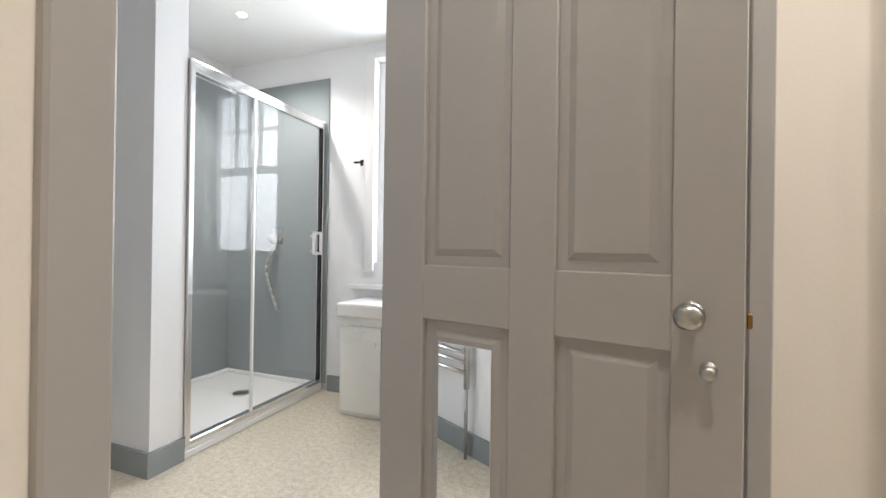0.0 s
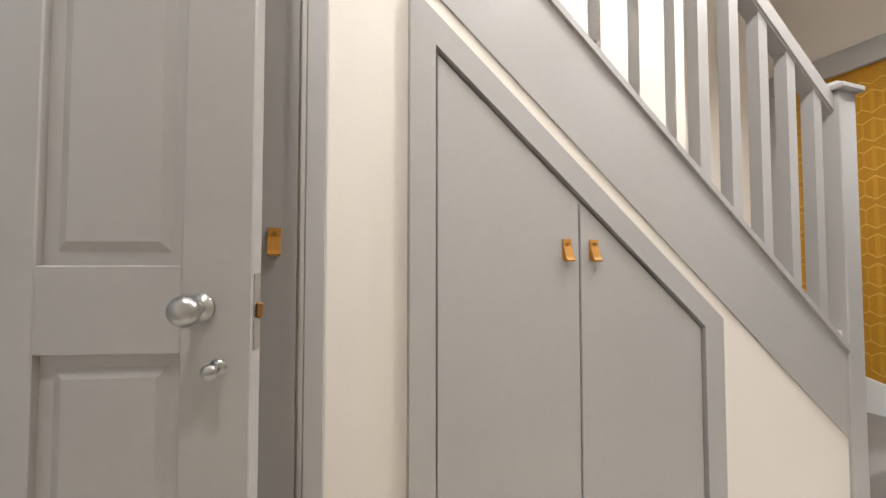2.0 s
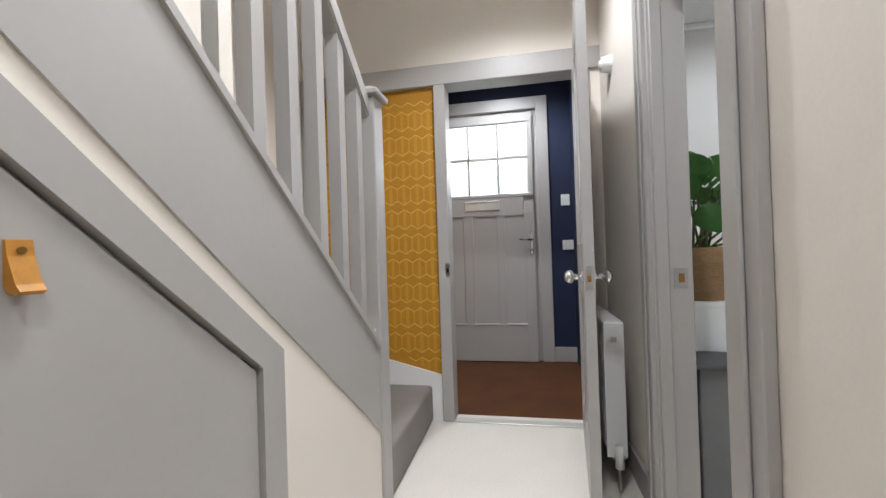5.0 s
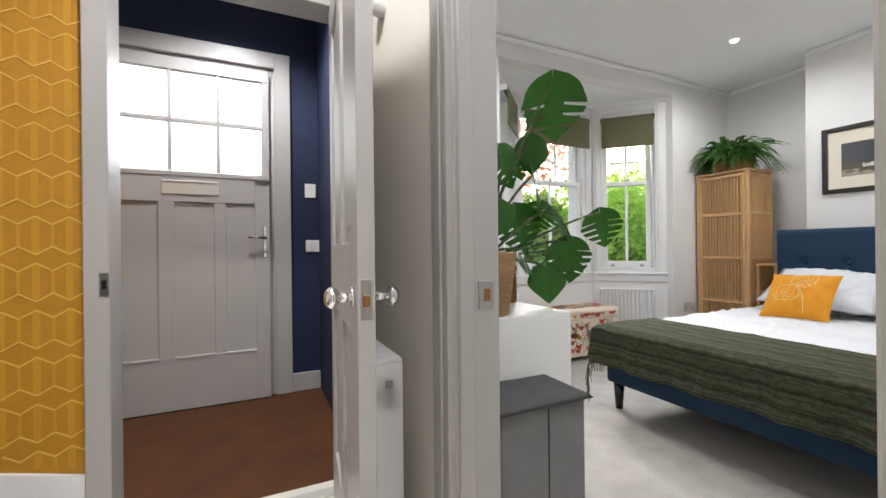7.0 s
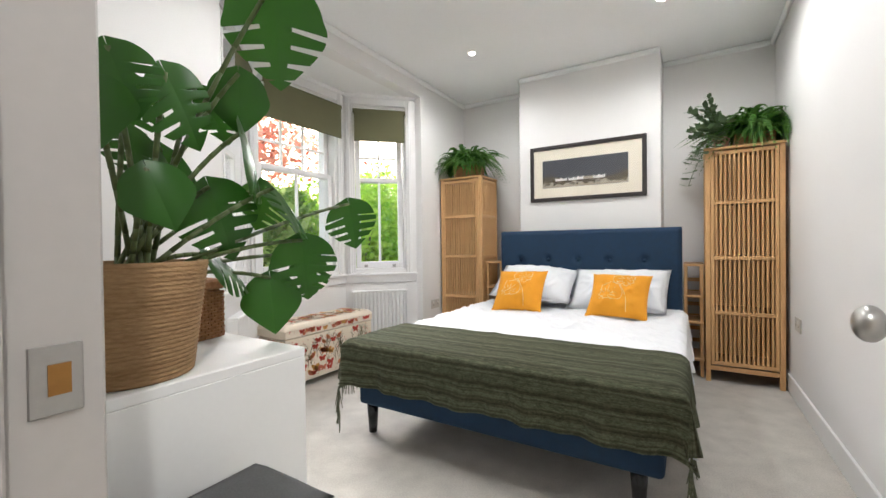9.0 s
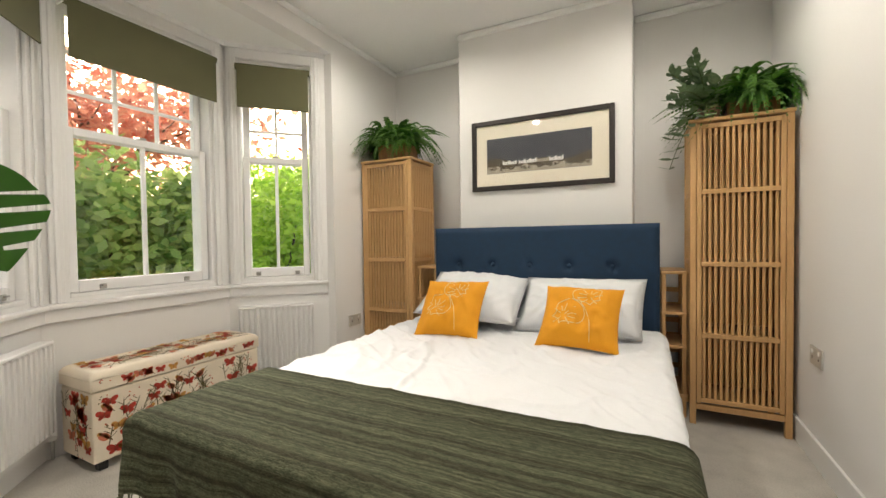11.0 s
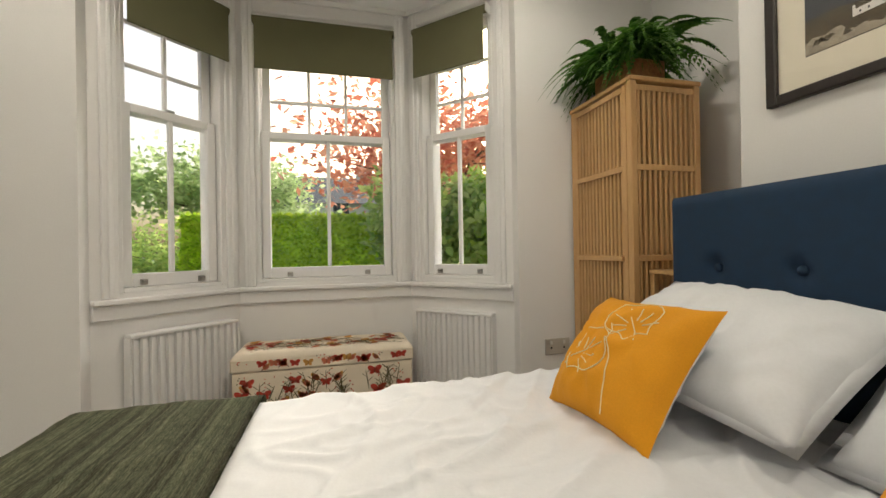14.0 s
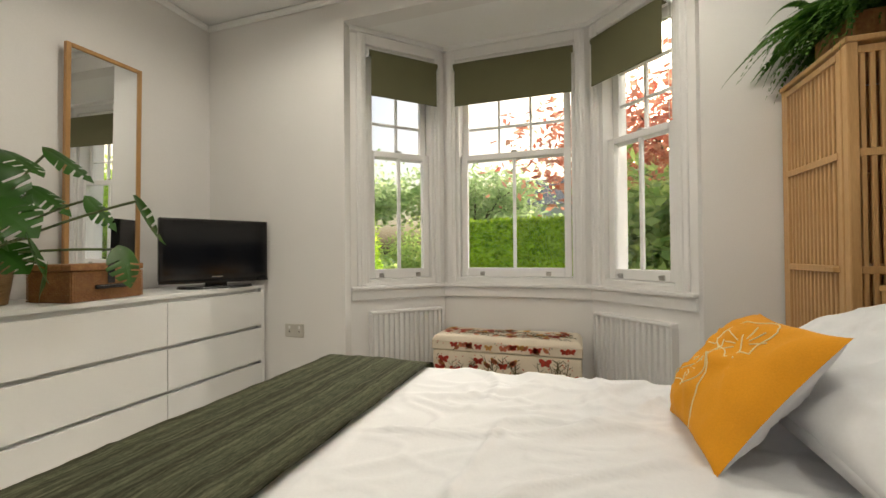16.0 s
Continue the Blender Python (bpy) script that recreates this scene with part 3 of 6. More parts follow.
def radiator(name, label, W, H, m, n=None, D=0.07):
    """A ribbed panel radiator; its front faces -y, its foot is at z 0 of m."""
    th = thing(name, label, "radiator", group="panel radiators", at=m)
    n = n or int(W / 0.035)
    bm = bmesh.new()
    step = W / n
    prof = [(0.0, -D + 0.021)]
    for i in range(n):
        c = step * (i + 0.5)
        prof += [(c - step * 0.36, -D + 0.021), (c - step * 0.22, -D + 0.004), (c + step * 0.22, -D + 0.004), (c + step * 0.36, -D + 0.021)]
    prof.append((W, -D + 0.021))
    cols = [[bm.verts.new((x, y if 0.02 < z < H - 0.02 else -D + 0.021, z)) for z in (0.0, 0.018, 0.035, H - 0.04, H - 0.022, H)] + [bm.verts.new((x, -D + 0.025, H)), bm.verts.new((x, -D + 0.025, 0.0))] for x, y in prof]
    for p, q in zip(cols, cols[1:]):
        for i in range(8):
            bm.faces.new((p[i], q[i], q[(i + 1) % 8], p[(i + 1) % 8]))
    bm.faces.new(cols[0])
    bm.faces.new(cols[-1][::-1])
    bmesh.ops.recalc_face_normals(bm, faces=bm.faces)
    part("front_panel", bm, M_WHITE, th)
    part("rear_panel", boxes((0, -0.018, 0, W, -0.010, H), bevel=0.002), M_WHITE, th)
    part("top_grille", boxes((-0.004, -D, H - 0.012, W + 0.004, -0.004, H + 0.004), bevel=0.003), M_WHITE, th)
    for a in (-0.006, W - 0.002):
        sc = part("side_cover", boxes((a, -D, 0.01, a + 0.008, -0.004, H - 0.012), bevel=0.002), M_WHITE, th)
        if D > 0.08:
            part("bleed_slot", boxes((a - 0.001, -D * 0.66, H - 0.08, a + 0.009, -D * 0.40, H - 0.058), bevel=0.0008), M_STEEL, sc)
    bm = bmesh.new()
    rod(bm, (W + 0.03, -D / 2, -0.02), (W + 0.03, -D / 2, 0.07), 0.018, n=16)
    rod(bm, (W, -D / 2, 0.02), (W + 0.03, -D / 2, 0.02), 0.011)
    part("valve", bm, M_PLAST, th, "white plastic radiator valve", smooth=True)
    bm = bmesh.new()
    rod(bm, (W + 0.03, -D / 2, -0.115), (W + 0.03, -D / 2, -0.02), 0.008)
    part("pipe", bm, M_STEEL, th)
    return th


radiator("radiator", "white radiator on the cream hall wall", 0.55, 0.57, pose(3.66, HY + 0.055, 0.13, 0, 0, 180), None, 0.085)

# hall pipe bracket over the radiator
_t = thing("wall_sensor", "round white plastic sensor on the hall wall", "sensor")
_bm = bmesh.new()
rod(_bm, (3.45, HY, 1.93), (3.45, HY + 0.045, 1.93), 0.045, 0.035, n=24)
part("body", _bm, M_PLAST, _t, smooth=False)
_bm = bmesh.new()
rod(_bm, (3.45, HY + 0.045, 1.93), (3.45, HY + 0.055, 1.93), 0.018, n=16)
part("lens_cap", _bm, M_PLAST, _t)

# bedroom doorway frame
structure("trim_bedroom_doorway", boxes(
    (D1, BY - 0.004, 0, D1 + 0.03, HY + 0.004, 2.06), (2.06, BY - 0.004, 0, D0, NY + 0.004, 2.06), (D0, BY - 0.004, 2.03, D1, HY + 0.004, 2.06),
    (D1 + 0.006, HY, 0, D1 + 0.10, HY + 0.022, 2.13), (1.985, NY, 0, 2.094, NY + 0.022, 2.13), (D0 - 0.006, HY, 2.04, D1 + 0.006, HY + 0.022, 2.13),
    (D1 + 0.03, HY + 0.022, 0, D1 + 0.055, HY + 0.03, 2.13), (2.02, NY + 0.022, 0, 2.05, NY + 0.03, 2.13),
    (D1 - 0.012, HY - 0.045, 0, D1, HY - 0.005, 2.03), (D0, HY - 0.045, 0, D0 + 0.012, HY - 0.005, 2.03), bevel=0.003), M_GREY, "grey painted bedroom door frame", "door frame")
_t = thing("strike_plate", "steel strike plate in the bedroom door jamb", "strike plate")
part("plate", boxes((D1 - 0.003, -1.094, 0.866, D1 + 0.001, -1.052, 0.936), bevel=0.001), M_STEEL, _t)
part("keep", boxes((D1 - 0.0045, -1.084, 0.886, D1 - 0.002, -1.066, 0.917)), M_BRASS, _t, "brass keep of the latch")


_t = thing("strike_plate", "steel strike plate in the porch door frame", "strike plate")
part("plate", boxes((3.697, -0.100, 0.87, 3.7015, -0.074, 0.95), bevel=0.001), M_STEEL, _t)
part("keep", boxes((3.6955, -0.094, 0.895, 3.698, -0.080, 0.925)), M_BLACK, _t, "dark keep of the latch")


# ---- bathroom ----
structure("floor_bathroom", boxes((-2.2, -1.5, -0.1, 0.04, 1.9, 0.0)), M_TERR, "speckled cream vinyl bathroom floor", "floor")
structure("ceiling_bathroom", boxes((-2.3, -1.6, 2.44, 0.04, 1.9, 2.54)), M_CEIL, "white bathroom ceiling", "ceiling")
structure("wall_bathroom", boxes((-2.3, -1.6, 0, -2.08, 1.9, 2.44), (-2.08, -1.6, 0, 0.04, -0.93, 2.44), (-2.08, 0.265, 0, -1.17, 0.42, 2.44),
                               (-2.08, 1.48, 0, -0.76, 1.62, 2.44), (-0.76, 1.48, 0, 0.04, 1.62, 0.92), (-0.76, 1.48, 2.31, 0.04, 1.62, 2.44), (-0.06, 1.48, 0.92, 0.04, 1.62, 2.31), (0.02, 0.95, 0, 0.04, 1.48, 2.44)), M_BATHWALL, "white bathroom wall", "wall")
structure("baseboard_bathroom", boxes((-1.45, 0.250, 0, -1.156, 0.265, 0.11), (-1.17, 0.265, 0, -1.155, 0.42, 0.11), (-1.12, 1.465, 0, -0.82, 1.48, 0.11), (-2.08, -0.93, 0, 0.04, -0.915, 0.11)), M_WETPANEL, "grey bathroom skirting", "skirting")
structure("wall_shower_panels", boxes((-2.076, 0.424, 0.05, -2.066, 1.476, 2.25), (-2.06, 1.466, 0.05, -1.135, 1.476, 2.23)), M_WETPANEL, "grey shower wall panels", "wall panel")


def shower():
    th = thing("shower_enclosure", "chrome framed sliding shower enclosure with glass panes", "shower")
    part("tray", boxes((-2.06, 0.425, 0.0, -1.165, 1.465, 0.035), (-2.06, 0.425, 0.035, -2.02, 1.465, 0.06), (-1.20, 0.425, 0.035, -1.165, 1.465, 0.06), (-2.02, 0.425, 0.035, -1.20, 0.455, 0.06), (-2.02, 1.44, 0.035, -1.20, 1.465, 0.06), bevel=0.004), M_CERAMIC, th, "white shower tray")
    bm = bmesh.new()
    rod(bm, (-1.55, 1.12, 0.035), (-1.55, 1.12, 0.043), 0.05, n=24)
    part("drain_cover", bm, M_STEEL, th, "round steel drain cover")
    part("top_rail", boxes((-1.205, 0.425, 1.86, -1.160, 1.462, 1.915), bevel=0.004), M_CHROME, th)
    part("bottom_rail", boxes((-1.205, 0.425, 0.06, -1.160, 1.462, 0.085), bevel=0.003), M_CHROME, th)
    part("wall_profile", boxes((-1.205, 0.423, 0.06, -1.155, 0.450, 1.915), bevel=0.003), M_CHROME, th)
    part("wall_profile", boxes((-1.205, 1.438, 0.06, -1.155, 1.465, 1.915), bevel=0.003), M_CHROME, th)
    o = part("fixed_pane", boxes((-1.195, 0.45, 0.085, -1.189, 0.86, 1.86)), M_GLASS, th, "clear glass pane")
    d = part("sliding_pane", boxes((-1.176, 0.83, 0.085, -1.170, 1.43, 1.86)), M_GLASS, th, "clear sliding glass door")
    part("seal", boxes((-1.182, 1.418, 0.085, -1.166, 1.436, 1.86)), M_BLACK, d, "dark door seal")
    part("pane_edge", boxes((-1.180, 0.826, 0.085, -1.166, 0.838, 1.86)), M_PLAST, d)
    bm = bmesh.new()
    box(bm, -1.150, 1.315, 0.97, -1.128, 1.335, 1.13, bevel=0.005)
    box(bm, -1.150, 1.390, 0.97, -1.128, 1.41, 1.13, bevel=0.005)
    box(bm, -1.149, 1.335, 0.97, -1.129, 1.390, 0.99, bevel=0.004)
    box(bm, -1.149, 1.335, 1.11, -1.129, 1.390, 1.13, bevel=0.004)
    box(bm, -1.17, 1.32, 0.99, -1.150, 1.33, 1.005)
    box(bm, -1.17, 1.32, 1.09, -1.150, 1.33, 1.105)
    part("handle", bm, M_CHROME, d, "square chrome shower handle")


shower()
_t = thing("shower_mixer", "chrome shower mixer with hose and hand shower", "shower mixer")
part("valve_plate", boxes((-1.62, 1.455, 1.0, -1.52, 1.466, 1.16), bevel=0.003), M_CHROME, _t)
_bm = bmesh.new()
_p = [Vector((-1.57 - 0.05 * math.sin(i * 0.5), 1.44 - 0.05 * math.sin(i * 0.26), 1.05 - 0.055 * i)) for i in range(10)]
for _a, _b in zip(_p, _p[1:]):
    rod(_bm, _a, _b, 0.012, n=8)
rod(_bm, (-1.57, 1.44, 1.05), (-1.57, 1.38, 1.10), 0.02, 0.035, n=14)
part("hose", _bm, M_STEEL, _t, "dark flexible shower hose", smooth=True)

_t = thing("extractor_vent", "round white extractor vent over the shower", "vent")
_bm = bmesh.new()
rod(_bm, (-2.08, 1.05, 2.27), (-2.05, 1.05, 2.27), 0.075, 0.07, n=28)
part("rim", _bm, M_PLAST, _t)
_bm = bmesh.new()
rod(_bm, (-2.05, 1.05, 2.27), (-2.035, 1.05, 2.27), 0.05, 0.045, n=24)
part("cone", _bm, M_PLAST, _t)


def vanity():
    th = thing("vanity_unit", "white gloss vanity unit under the bathroom window", "vanity")
    part("cabinet", boxes((-0.80, 1.16, 0.0, -0.22, 1.478, 0.60), bevel=0.004), M_LAMIN, th)
    d = part("cabinet_door", boxes((-0.795, 1.142, 0.03, -0.515, 1.16, 0.55), bevel=0.003), M_LAMIN, th)
    d2 = part("cabinet_door", boxes((-0.508, 1.142, 0.03, -0.225, 1.16, 0.55), bevel=0.003), M_LAMIN, th)
    for o, x in ((d, -0.55), (d2, -0.47)):
        bm = bmesh.new()
        rod(bm, (x, 1.142, 0.45), (x, 1.12, 0.45), 0.012, n=12)
        part("handle", bm, M_PLAST, o)
    bm = boxes((-0.82, 1.13, 0.60, -0.20, 1.478, 0.685), bevel=0.012, seg=2)
    part("basin", bm, M_CERAMIC, th, "white ceramic basin")


vanity()


def bath_window():
    th = thing("window_1", "white sash window in the bathroom", "window", kind="structure")
    part("casing", boxes((-0.83, 1.455, 0.86, -0.76, 1.48, 2.36), (-0.76, 1.455, 2.31, 0.02, 1.48, 2.36), (-0.06, 1.455, 0.86, 0.02, 1.48, 2.31), bevel=0.003), M_WHITE, th)
    part("window_sill", boxes((-0.92, 1.41, 0.745, 0.02, 1.48, 0.775), bevel=0.004), M_WHITE, th)
    part("sash", boxes((-0.76, 1.53, 0.92, -0.71, 1.57, 2.31), (-0.11, 1.53, 0.92, -0.06, 1.57, 2.31), (-0.71, 1.53, 0.92, -0.11, 1.57, 0.99), (-0.71, 1.53, 2.25, -0.11, 1.57, 2.31), (-0.71, 1.525, 1.60, -0.11, 1.575, 1.65), (-0.52, 1.54, 1.65, -0.50, 1.56, 2.25), (-0.31, 1.54, 1.65, -0.29, 1.56, 2.25), (-0.71, 1.54, 1.94, -0.11, 1.56, 1.96)), M_WHITE, th)
    o = part("pane", boxes((-0.71, 1.548, 0.99, -0.11, 1.552, 2.25)), M_GLASS, th)
    o.visible_shadow = False


bath_window()
_t = thing("wall_hook", "small black iron hook on the wall", "hook")
part("plate", boxes((-0.862, 1.448, 1.585, -0.838, 1.456, 1.625), bevel=0.002), M_BLACK, _t)
part("arm", boxes((-0.90, 1.425, 1.60, -0.855, 1.45, 1.612), bevel=0.002), M_BLACK, _t)


def towel_rail():
    th = thing("towel_rail", "chrome ladder towel rail on the bathroom wall", "towel rail")
    for x in (-1.10, -0.40):
        bm = bmesh.new()
        rod(bm, (x, -0.88, 0.34), (x, -0.88, 1.35), 0.015)
        part("upright", bm, M_CHROME, th, smooth=True)
        bm = bmesh.new()
        rod(bm, (x, -0.88, 0.0), (x, -0.88, 0.34), 0.009)
        part("pipe", bm, M_STEEL, th, smooth=True)
    for i in range(17):
        z = 0.42 + 0.048 * i + 0.05 * (i // 6)
        bm = bmesh.new()
        rod(bm, (-1.10, -0.87, z), (-0.40, -0.87, z), 0.011, n=8)
        part("bar", bm, M_CHROME, th, smooth=True)
    for x in (-1.02, -0.48):
        bm = bmesh.new()
        rod(bm, (x, -0.93, 0.60), (x, -0.85, 0.60), 0.014, n=10)
        part("bracket", bm, M_STEEL, th)


towel_rail()


def downlight(at, label="white recessed ceiling downlight, lit"):
    th = thing("downlight", label, "downlight", group="recessed ceiling downlights")
    bm = bmesh.new()
    x, y, z = at
    rod(bm, (x, y, z - 0.004), (x, y, z), 0.038, n=28)
    part("rim", bm, M_PLAST, th)
    bm = bmesh.new()
    rod(bm, (x, y, z - 0.007), (x, y, z - 0.0045), 0.024, n=24)
    part("bulb", bm, M_BULB, th, "glowing lamp face")


# the three hall downlights and the porch one are unseen, added with their lamps
for _a in ((3.87, -3.95, CEIL), (2.48, -3.95, CEIL), (2.45, -2.6, CEIL), (3.75, -2.2, CEIL), (-1.385, 0.93, 2.44), (0.75, -0.9, HCEIL), (1.9, -0.55, HCEIL), (2.9, -0.5, HCEIL), (4.4, -0.4, HCEIL)):
    downlight(_a)


# ---- bedroom: bay ----
def leaf_mat(name, lo, hi, rough=0.55, thin=0.35):
    m = bpy.data.materials.new(name)
    m.use_nodes = True
    n, l = m.node_tree.nodes, m.node_tree.links
    b = n["Principled BSDF"]
    g = n.new("ShaderNodeNewGeometry")
    r = n.new("ShaderNodeValToRGB")
    r.color_ramp.elements[0].color = (*lo, 1)
    r.color_ramp.elements[1].color = (*hi, 1)
    l.new(g.outputs["Random Per Island"], r.inputs[0])
    l.new(r.outputs[0], b.inputs["Base Color"])
    b.inputs["Roughness"].default_value = rough
    tl = n.new("ShaderNodeBsdfTranslucent")
    l.new(r.outputs[0], tl.inputs[0])
    mx = n.new("ShaderNodeMixShader")
    mx.inputs[0].default_value = thin
    l.new(b.outputs[0], mx.inputs[1])
    l.new(tl.outputs[0], mx.inputs[2])
    l.new(mx.outputs[0], n["Material Output"].inputs[0])
    return m


M_BLIND = mat("olive_blind_fabric", (0.13, 0.125, 0.062), 0.9, vary=0.06, scale=8, bump=0.25, bscale=420)
M_GREYBOX = mat("grey_felt_fabric", (0.20, 0.20, 0.20), 0.9, vary=0.08, scale=12, bump=0.3, bscale=260)
M_LEAF = leaf_mat("monstera_leaf", (0.018, 0.080, 0.008), (0.05, 0.16, 0.014), 0.30)
M_FERN = leaf_mat("fern_leaf", (0.035, 0.11, 0.014), (0.11, 0.25, 0.035))
M_SAGE = mat("grey_green_leaf", (0.16, 0.23, 0.12), 0.5, vary=0.15, scale=14, tone=(0.09, 0.15, 0.07))
M_STEM = mat("plant_stem", (0.10, 0.14, 0.04), 0.5, vary=0.2)
M_SEAGRASS = mat("woven_seagrass", (0.36, 0.23, 0.11), 0.85, vary=0.2, scale=10, bump=0.7, bscale=60, stretch=(1, 1, 4), tone=(0.24, 0.14, 0.06))
M_WICKER = mat("wicker", (0.34, 0.16, 0.055), 0.6, vary=0.2, scale=20, bump=0.4, bscale=90, tone=(0.2, 0.08, 0.025))
M_PINK = mat("pink_ceramic", (0.50, 0.27, 0.22), 0.6, vary=0.05)
M_OAK = mat("oak_frame", (0.50, 0.27, 0.10), 0.45, vary=0.12, scale=8, bump=0.05, stretch=(5, 5, 0.6))
M_CREAMFAB = mat("cream_printed_cotton", (0.78, 0.68, 0.54), 0.9, vary=0.04, scale=10, bump=0.2, bscale=320)
M_RED = mat("print_red", (0.55, 0.06, 0.035), 0.85, vary=0.15, scale=40)
M_CORAL = mat("print_coral", (0.68, 0.20, 0.11), 0.85, vary=0.15, scale=40)
M_BROWN = mat("print_brown", (0.22, 0.09, 0.04), 0.85, vary=0.2, scale=40)
M_TWIG = mat("print_olive", (0.17, 0.14, 0.06), 0.85, vary=0.2, scale=40)
M_AMBER = mat("print_amber", (0.72, 0.36, 0.09), 0.85, vary=0.15, scale=40)
M_MATBOARD = mat("cream_mount_board", (0.78, 0.72, 0.60), 0.8, vary=0.01)
M_SLATEINK = mat("slate_print_ink", (0.055, 0.06, 0.075), 0.6, vary=0.12, scale=20)
M_SAND = mat("sand_print_ink", (0.48, 0.42, 0.33), 0.7, vary=0.2, scale=30)
M_HILL = mat("hill_print_ink", (0.13, 0.10, 0.06), 0.7, vary=0.3, scale=30)
M_INKWHITE = mat("white_print_ink", (0.80, 0.79, 0.76), 0.7)
M_LINE = mat("cream_stitch", (0.85, 0.72, 0.42), 0.7)
M_RENDER = mat("white_roughcast", (0.72, 0.71, 0.68), 0.9, vary=0.05, scale=6, bump=0.6, bscale=60)


def stripe_mat():
    m = mat("green_woven_throw", (0.235, 0.245, 0.165), 0.95, vary=0.15, scale=60, bump=1.0, bscale=200, stretch=(0.5, 1.8, 1), tone=(0.085, 0.10, 0.06))
    n, l = m.node_tree.nodes, m.node_tree.links
    co = n.new("ShaderNodeTexCoord")
    sep = n.new("ShaderNodeSeparateXYZ")
    l.new(co.outputs["UV"], sep.inputs[0])
    no = n.new("ShaderNodeTexNoise")
    no.noise_dimensions = "1D"
    no.inputs["Scale"].default_value, no.inputs["Detail"].default_value, no.inputs["Roughness"].default_value = 30, 6, 0.8
    l.new(sep.outputs["Y"], no.inputs["W"])
    rp = n.new("ShaderNodeValToRGB")
    rp.color_ramp.elements[0].position, rp.color_ramp.elements[1].position = 0.40, 0.68
    rp.color_ramp.elements[0].color = (0.42, 0.40, 0.34, 1)
    rp.color_ramp.elements[1].color = (1.5, 1.5, 1.4, 1)
    l.new(no.outputs[0], rp.inputs[0])
    mx = n.new("ShaderNodeMix")
    mx.data_type, mx.blend_type = "RGBA", "MULTIPLY"
    mx.inputs["Factor"].default_value = 1.0
    b = n["Principled BSDF"]
    src = b.inputs["Base Color"].links[0].from_socket
    l.new(src, mx.inputs["A"])
    l.new(rp.outputs[0], mx.inputs["B"])
    l.new(mx.outputs["Result"], b.inputs["Base Color"])
    return m


M_THROW = stripe_mat()

SILL, HEAD = 0.79, 2.36


def bay_segment(name, L, u0, u1, cols, m):
    """One face of the bay: its wall with the opening, and the sash window in it."""
    T = 0.24
    w = structure("wall_" + name, boxes((0, 0, 0, L, T, SILL), (0, 0, HEAD, L, T, 2.6), (0, 0, SILL, u0 - 0.02, T, HEAD), (u1 + 0.02, 0, SILL, L, T, HEAD)), M_WALL, "white bay wall", "wall")
    w.matrix_basis = m
    th = thing("window_" + name, "white painted sash window with astragals in the bay", "window", kind="structure", at=m)
    c0, c1 = u0 - 0.02, u1 + 0.02
    part("casing", boxes((c0 - 0.065, -0.022, SILL - 0.02, c0 - 0.004, 0, HEAD + 0.07), (c1 + 0.004, -0.022, SILL - 0.02, c1 + 0.065, 0, HEAD + 0.07), (c0 - 0.004, -0.022, HEAD, c1 + 0.004, 0, HEAD + 0.07),
                         (c0 - 0.045, -0.032, SILL - 0.02, c0 - 0.025, -0.022, HEAD + 0.05), (c1 + 0.025, -0.032, SILL - 0.02, c1 + 0.045, -0.022, HEAD + 0.05), bevel=0.004), M_WHITE, th)
    part("window_frame", boxes((c0, 0.0, SILL, u0, T - 0.05, HEAD), (u1, 0.0, SILL, c1, T - 0.05, HEAD), (u0, 0.0, HEAD - 0.02, u1, T - 0.05, HEAD), (u0, 0.0, SILL, u1, T - 0.05, SILL + 0.02), bevel=0.003), M_WHITE, th)
    part("window_sill", boxes((0.0, -0.045, SILL - 0.045, L, -0.0, SILL - 0.022), (0.0, -0.022, SILL - 0.115, L, 0.0, SILL - 0.045), bevel=0.006, seg=2), M_WHITE, th)
    zm = 1.66
    a, b = u0 + 0.004, u1 - 0.004
    st = 0.045
    low = part("lower_sash", boxes((a, 0.035, SILL + 0.022, a + st, 0.075, zm + 0.02), (b - st, 0.035, SILL + 0.022, b, 0.075, zm + 0.02), (a + st, 0.035, SILL + 0.022, b - st, 0.075, SILL + 0.085), (a + st, 0.035, zm - 0.022, b - st, 0.075, zm + 0.02), ((a + b) / 2 - 0.011, 0.042, SILL + 0.085, (a + b) / 2 + 0.011, 0.068, zm - 0.022), bevel=0.004), M_WHITE, th)
    up = [(a, 0.085, zm - 0.02, a + st, 0.125, HEAD - 0.02), (b - st, 0.085, zm - 0.02, b, 0.125, HEAD - 0.02), (a + st, 0.085, zm - 0.02, b - st, 0.125, zm + 0.02), (a + st, 0.085, HEAD - 0.08, b - st, 0.125, HEAD - 0.02)]
    for i in range(1, cols):
        x = a + st + (b - a - 2 * st) * i / cols
        up.append((x - 0.009, 0.092, zm + 0.02, x + 0.009, 0.118, HEAD - 0.08))
    for z in (1.88, 2.09):
        up.append((a + st, 0.094, z - 0.009, b - st, 0.116, z + 0.009))
    hi = part("upper_sash", boxes(*up, bevel=0.003), M_WHITE, th)
    half = (a + b) / 2
    for p, q in ((a + st, half - 0.011), (half + 0.011, b - st)):
        o = part("pane", boxes((p, 0.053, SILL + 0.085, q, 0.057, zm - 0.022)), M_GLASS, low)
        o.visible_shadow = False
    zs = [zm + 0.02, 1.871, 1.889, 2.081, 2.099, HEAD - 0.08]
    for i in range(cols):
        p = a + st + (b - a - 2 * st) * i / cols + (0.009 if i else 0)
        q = a + st + (b - a - 2 * st) * (i + 1) / cols - (0.009 if i < cols - 1 else 0)
